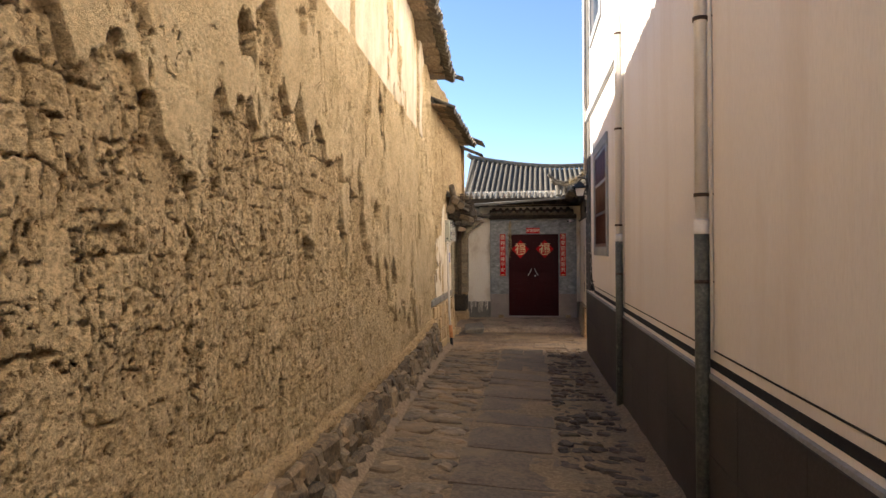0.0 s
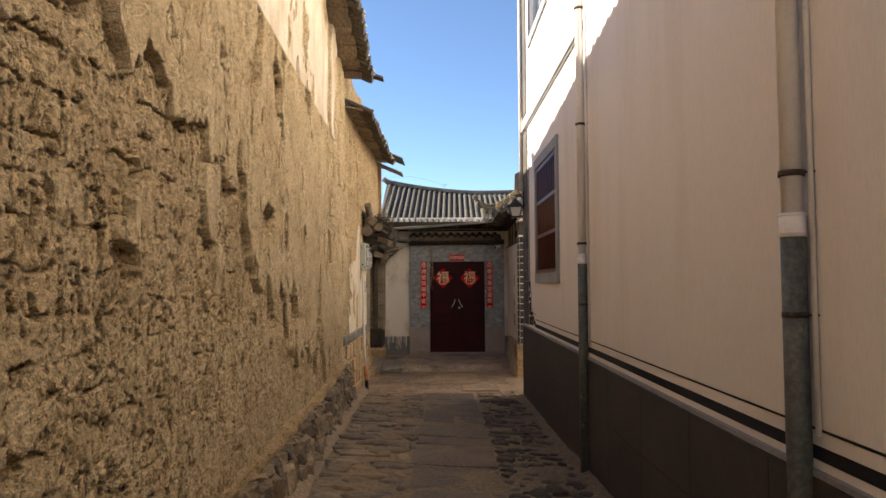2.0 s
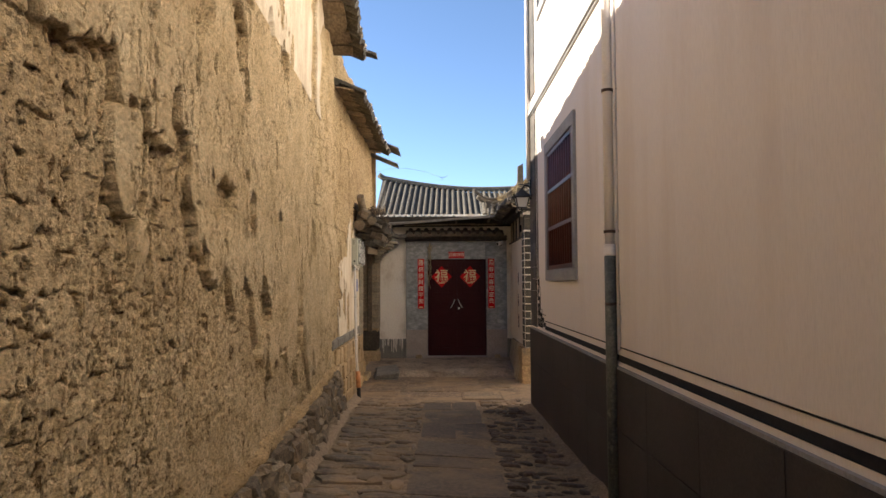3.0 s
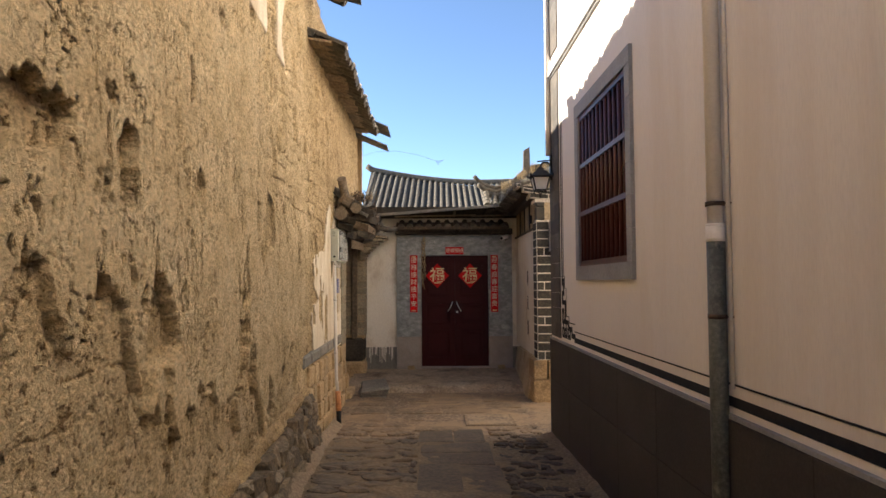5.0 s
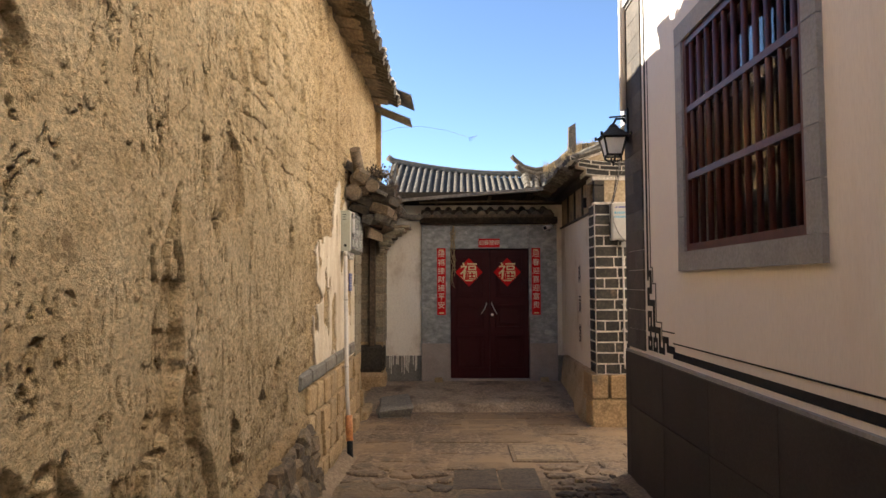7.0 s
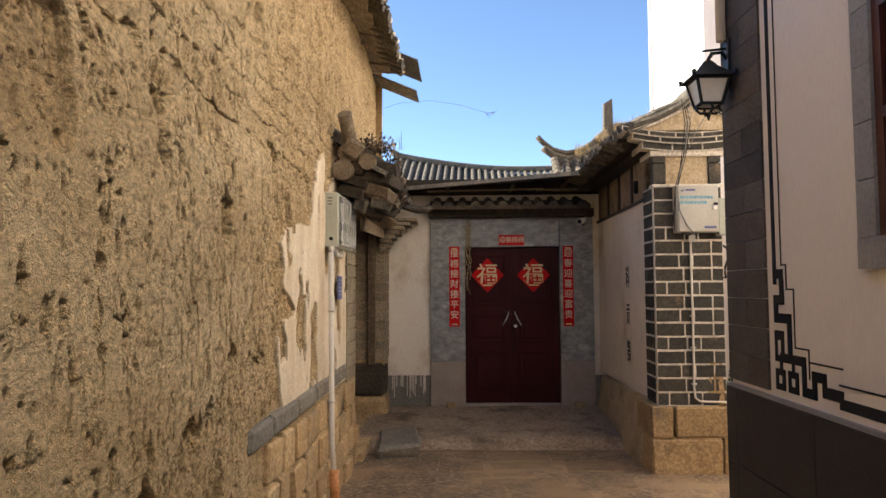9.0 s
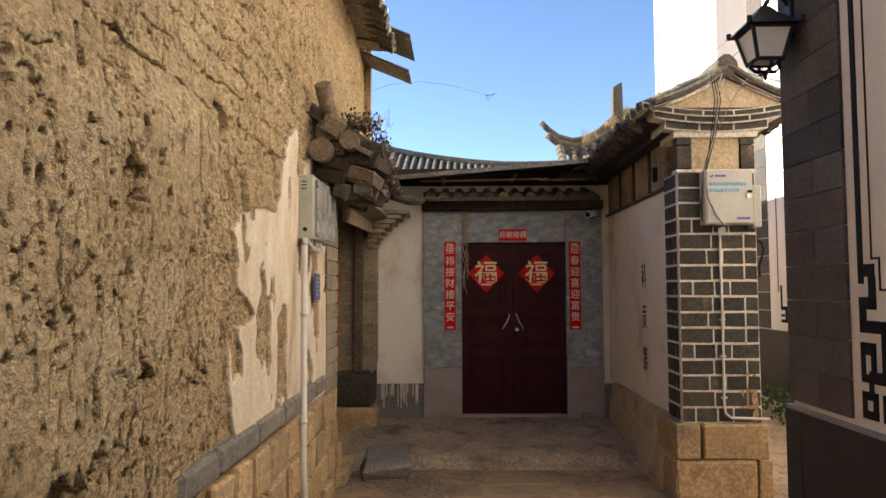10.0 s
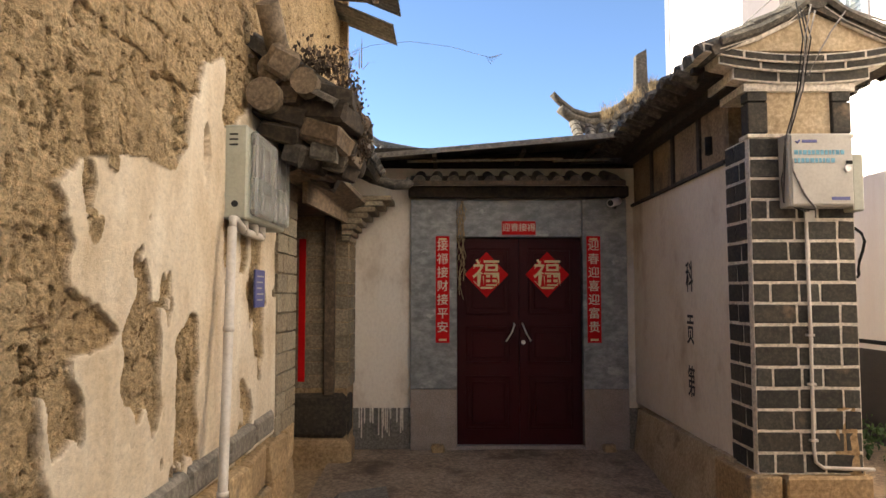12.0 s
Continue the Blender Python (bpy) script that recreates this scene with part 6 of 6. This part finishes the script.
hx = 1.255 - 0.011 * foot_y - 0.03 - (0.10 + 0.08 * fbm(foot_y * 1.2, foot_y * 0, 161)) * foot_u
part("cement_foot", sheet("cement_foot", hx[:, foot_y[0] < 12.8], foot_y[:, foot_y[0] < 12.8], (ground_z(hx, foot_y) + 0.045 * (1 - foot_u) - 0.008 + 0.05 * (fbm(foot_y * 3, foot_u * 2, 151) - 0.5))[:, foot_y[0] < 12.8], M_DIRT), None, plinth)

# squared blocks and ledge under the lime plaster
footing = thing("block_footing", "squared tan stone footing with a grey stone ledge", "wall base", kind="structure")
block_meshes = [mesh_of("block", rough_block(1, 1, 1, 300 + i, 0.07, 0.08), M_BLOCK) for i in range(6)]
rnd = random.Random(81)
z = -0.36
for row, h in enumerate((0.26, 0.22, 0.24, 0.24)):
    y = 12.15 + 0.15 * (row % 2)
    while y < 15.4:
        w = min(rnd.uniform(0.24, 0.46), 15.5 - y)
        ob = part("block", rnd.choice(block_meshes), None, footing)
        ob.matrix_world = pose(-1.75 + rnd.uniform(-0.015, 0.025), y + w / 2, z + h / 2, rnd.uniform(-2, 2), rnd.uniform(-2, 2), rnd.uniform(-3, 3)) @ Matrix.Diagonal((0.2, w - 0.014, h - 0.012, 1))
        y += w
    z += h
y = 11.95
for L in (0.42, 0.62, 0.55, 0.5, 0.45, 0.4):
    b = rough_block(0.20, L - 0.008, 0.13, int(L * 1000), 0.035)
    bmesh.ops.translate(b, verts=b.verts[:], vec=(-1.755, y + L / 2, 0.69 + 0.01 * (y - 13)))
    part("ledge_stone", b, M_GREYSTONE, footing, "grey cut ledge stone")
    y += L
blk = tagged(part("stone_slab", rough_block(0.46, 0.80, 0.17, 91, 0.26, 0.2), M_GREYSTONE), "low worn stone slab on the yard floor", "stone")
blk.matrix_world = pose(-1.28, 15.95, -0.215, 2, -3, 8)

# manhole
hole = thing("manhole_cover", "rectangular stone manhole cover in a flush frame", "manhole")
part("frame", box(0.10, 0.74, 13.36, 14.06, -0.30, -0.262, 0.006), M_CEMENT_G, hole)
part("cover", box(0.14, 0.70, 13.40, 14.02, -0.29, -0.257, 0.008), M_YARD, hole)

# paving
paving = thing("paving", "uneven worn flagstones with a smoother middle strip", "pavement", kind="structure")


def flag(x0, x1, y0, y1, rnd, lift, jag):
    """An uneven flat stone with a rounded rim."""
    n = 8
    cx, cy, hx_, hy_ = (x0 + x1) / 2, (y0 + y1) / 2, (x1 - x0) / 2, (y1 - y0) / 2
    ring0, ring1 = [], []
    dome = 0.016 if jag > 0.15 else 0.003
    tilt_x, tilt_y = rnd.uniform(-0.02, 0.02), rnd.uniform(-0.015, 0.015)
    start = rnd.uniform(0, 0.6) if jag > 0.15 else 0.0
    for j in range(n):
        a = start + 2 * math.pi * j / n
        c, s = math.cos(a), math.sin(a)
        k = 1.0 / max(abs(c), abs(s)) ** (0.75 if jag > 0.15 else 1.0)
        k *= 1 + rnd.uniform(-jag, jag)
        px, py = c * k * hx_, s * k * hy_
        zg = float(ground_z(np.array(cx + px), np.array(cy + py)))
        ring0.append((cx + px, cy + py, zg - 0.03))
        ring1.append((cx + px * 0.965, cy + py * 0.965, zg + lift + tilt_x * px + tilt_y * py))
    bm = hull(ring0, ring1, cap=False)
    rim = bm.verts[:][-n:]
    inner = [bm.verts.new((cx + (p[0] - cx) * 0.80, cy + (p[1] - cy) * 0.80, p[2] + (0.2 + 0.8 * rnd.random()) * dome)) for p in ring1]
    for j in range(n):
        bm.faces.new((rim[j], rim[(j + 1) % n], inner[(j + 1) % n], inner[j]))
    top = bm.verts.new((cx, cy, sum(v.co.z for v in inner) / n + 0.25 * dome))
    for j in range(n):
        bm.faces.new((inner[j], inner[(j + 1) % n], top))
    return bm


rnd = random.Random(91)
stones = []
y = -1.0
while y < 12.9:                       # middle strip
    L = rnd.uniform(0.45, 1.0)
    split = rnd.random() < 0.25
    xs_ = ((-0.45, -0.08), (-0.07, 0.30)) if split else ((-0.45, 0.30),)
    for a, b in xs_:
        stones.append((a + rnd.uniform(-0.05, 0.02), b + rnd.uniform(-0.02, 0.05), y, y + L - 0.012, rnd.uniform(-0.003, 0.005), 0.05, 2))
    y += L
for side in (0, 1):
    y = -1.0
    while y < 13.2:
        L = rnd.uniform(0.13, 0.27) if side == 0 else rnd.uniform(0.09, 0.17)
        lo, hi = (left_x(y) + 0.25, -0.46) if side == 0 else (0.33, right_x(y) - 0.12)
        x = lo
        while x < hi - 0.06:
            w = min(rnd.uniform(0.16, 0.42) if side == 0 else rnd.uniform(0.09, 0.24), hi - x)
            stones.append((x + 0.008, x + w - 0.008, y + (dy := rnd.uniform(-0.08, 0.08)), y + L * rnd.uniform(0.8, 1.25) - 0.012 + dy, rnd.uniform(-0.010, 0.014) if side == 0 else rnd.uniform(-0.026, 0.010), 0.34, 0 if side == 0 else 3))
            x += w
        y += L
y = 13.05
while y < 16.0:                       # yard
    L = rnd.uniform(0.26, 0.5)
    x = -1.45
    while x < 4.2:
        w = rnd.uniform(0.35, 0.8)
        if not (x + w > 0.08 and x < 0.76 and y + L > 13.34 and y < 14.08) and not (x + w > 1.14 and x < 2.0 and y + L > 14.8):
            stones.append((x + 0.006, x + w - 0.006, y + 0.006, min(y + L - 0.006, 15.98), rnd.uniform(-0.006, 0.004), 0.06, 1))
        x += w
    y += L
near = [s for s in stones if 3.4 < s[2] < 10.2]
near = near[::max(1, math.ceil(len(near) / 300))][:300]
chosen = set(near)
PAVERS = (M_FLAG, M_YARD, M_STRIP, M_COBBLE)
rest_v, rest_f, rest_m = [], [], []
for s in stones:
    bm = flag(*s[:4], rnd, s[4], s[5])
    if s in chosen:
        part("flagstone", fixed(bm), PAVERS[s[6]], paving)
    else:
        bm.verts.index_update()
        base = len(rest_v)
        rest_v += [tuple(v.co) for v in bm.verts]
        rest_f += [tuple(base + v.index for v in f.verts) for f in bm.faces]
        rest_m += [1 if s[2] > 12.4 else s[6]] * len(bm.faces)
        bm.free()
me = bpy.data.meshes.new("paving_rest")
me.from_pydata(rest_v, [], rest_f)
for m in PAVERS:
    me.materials.append(m)
me.polygons.foreach_set("material_index", rest_m)
tagged(part("paving_rest", me, None, paving), "further flagstones of the alley and yard", kind="stuff")
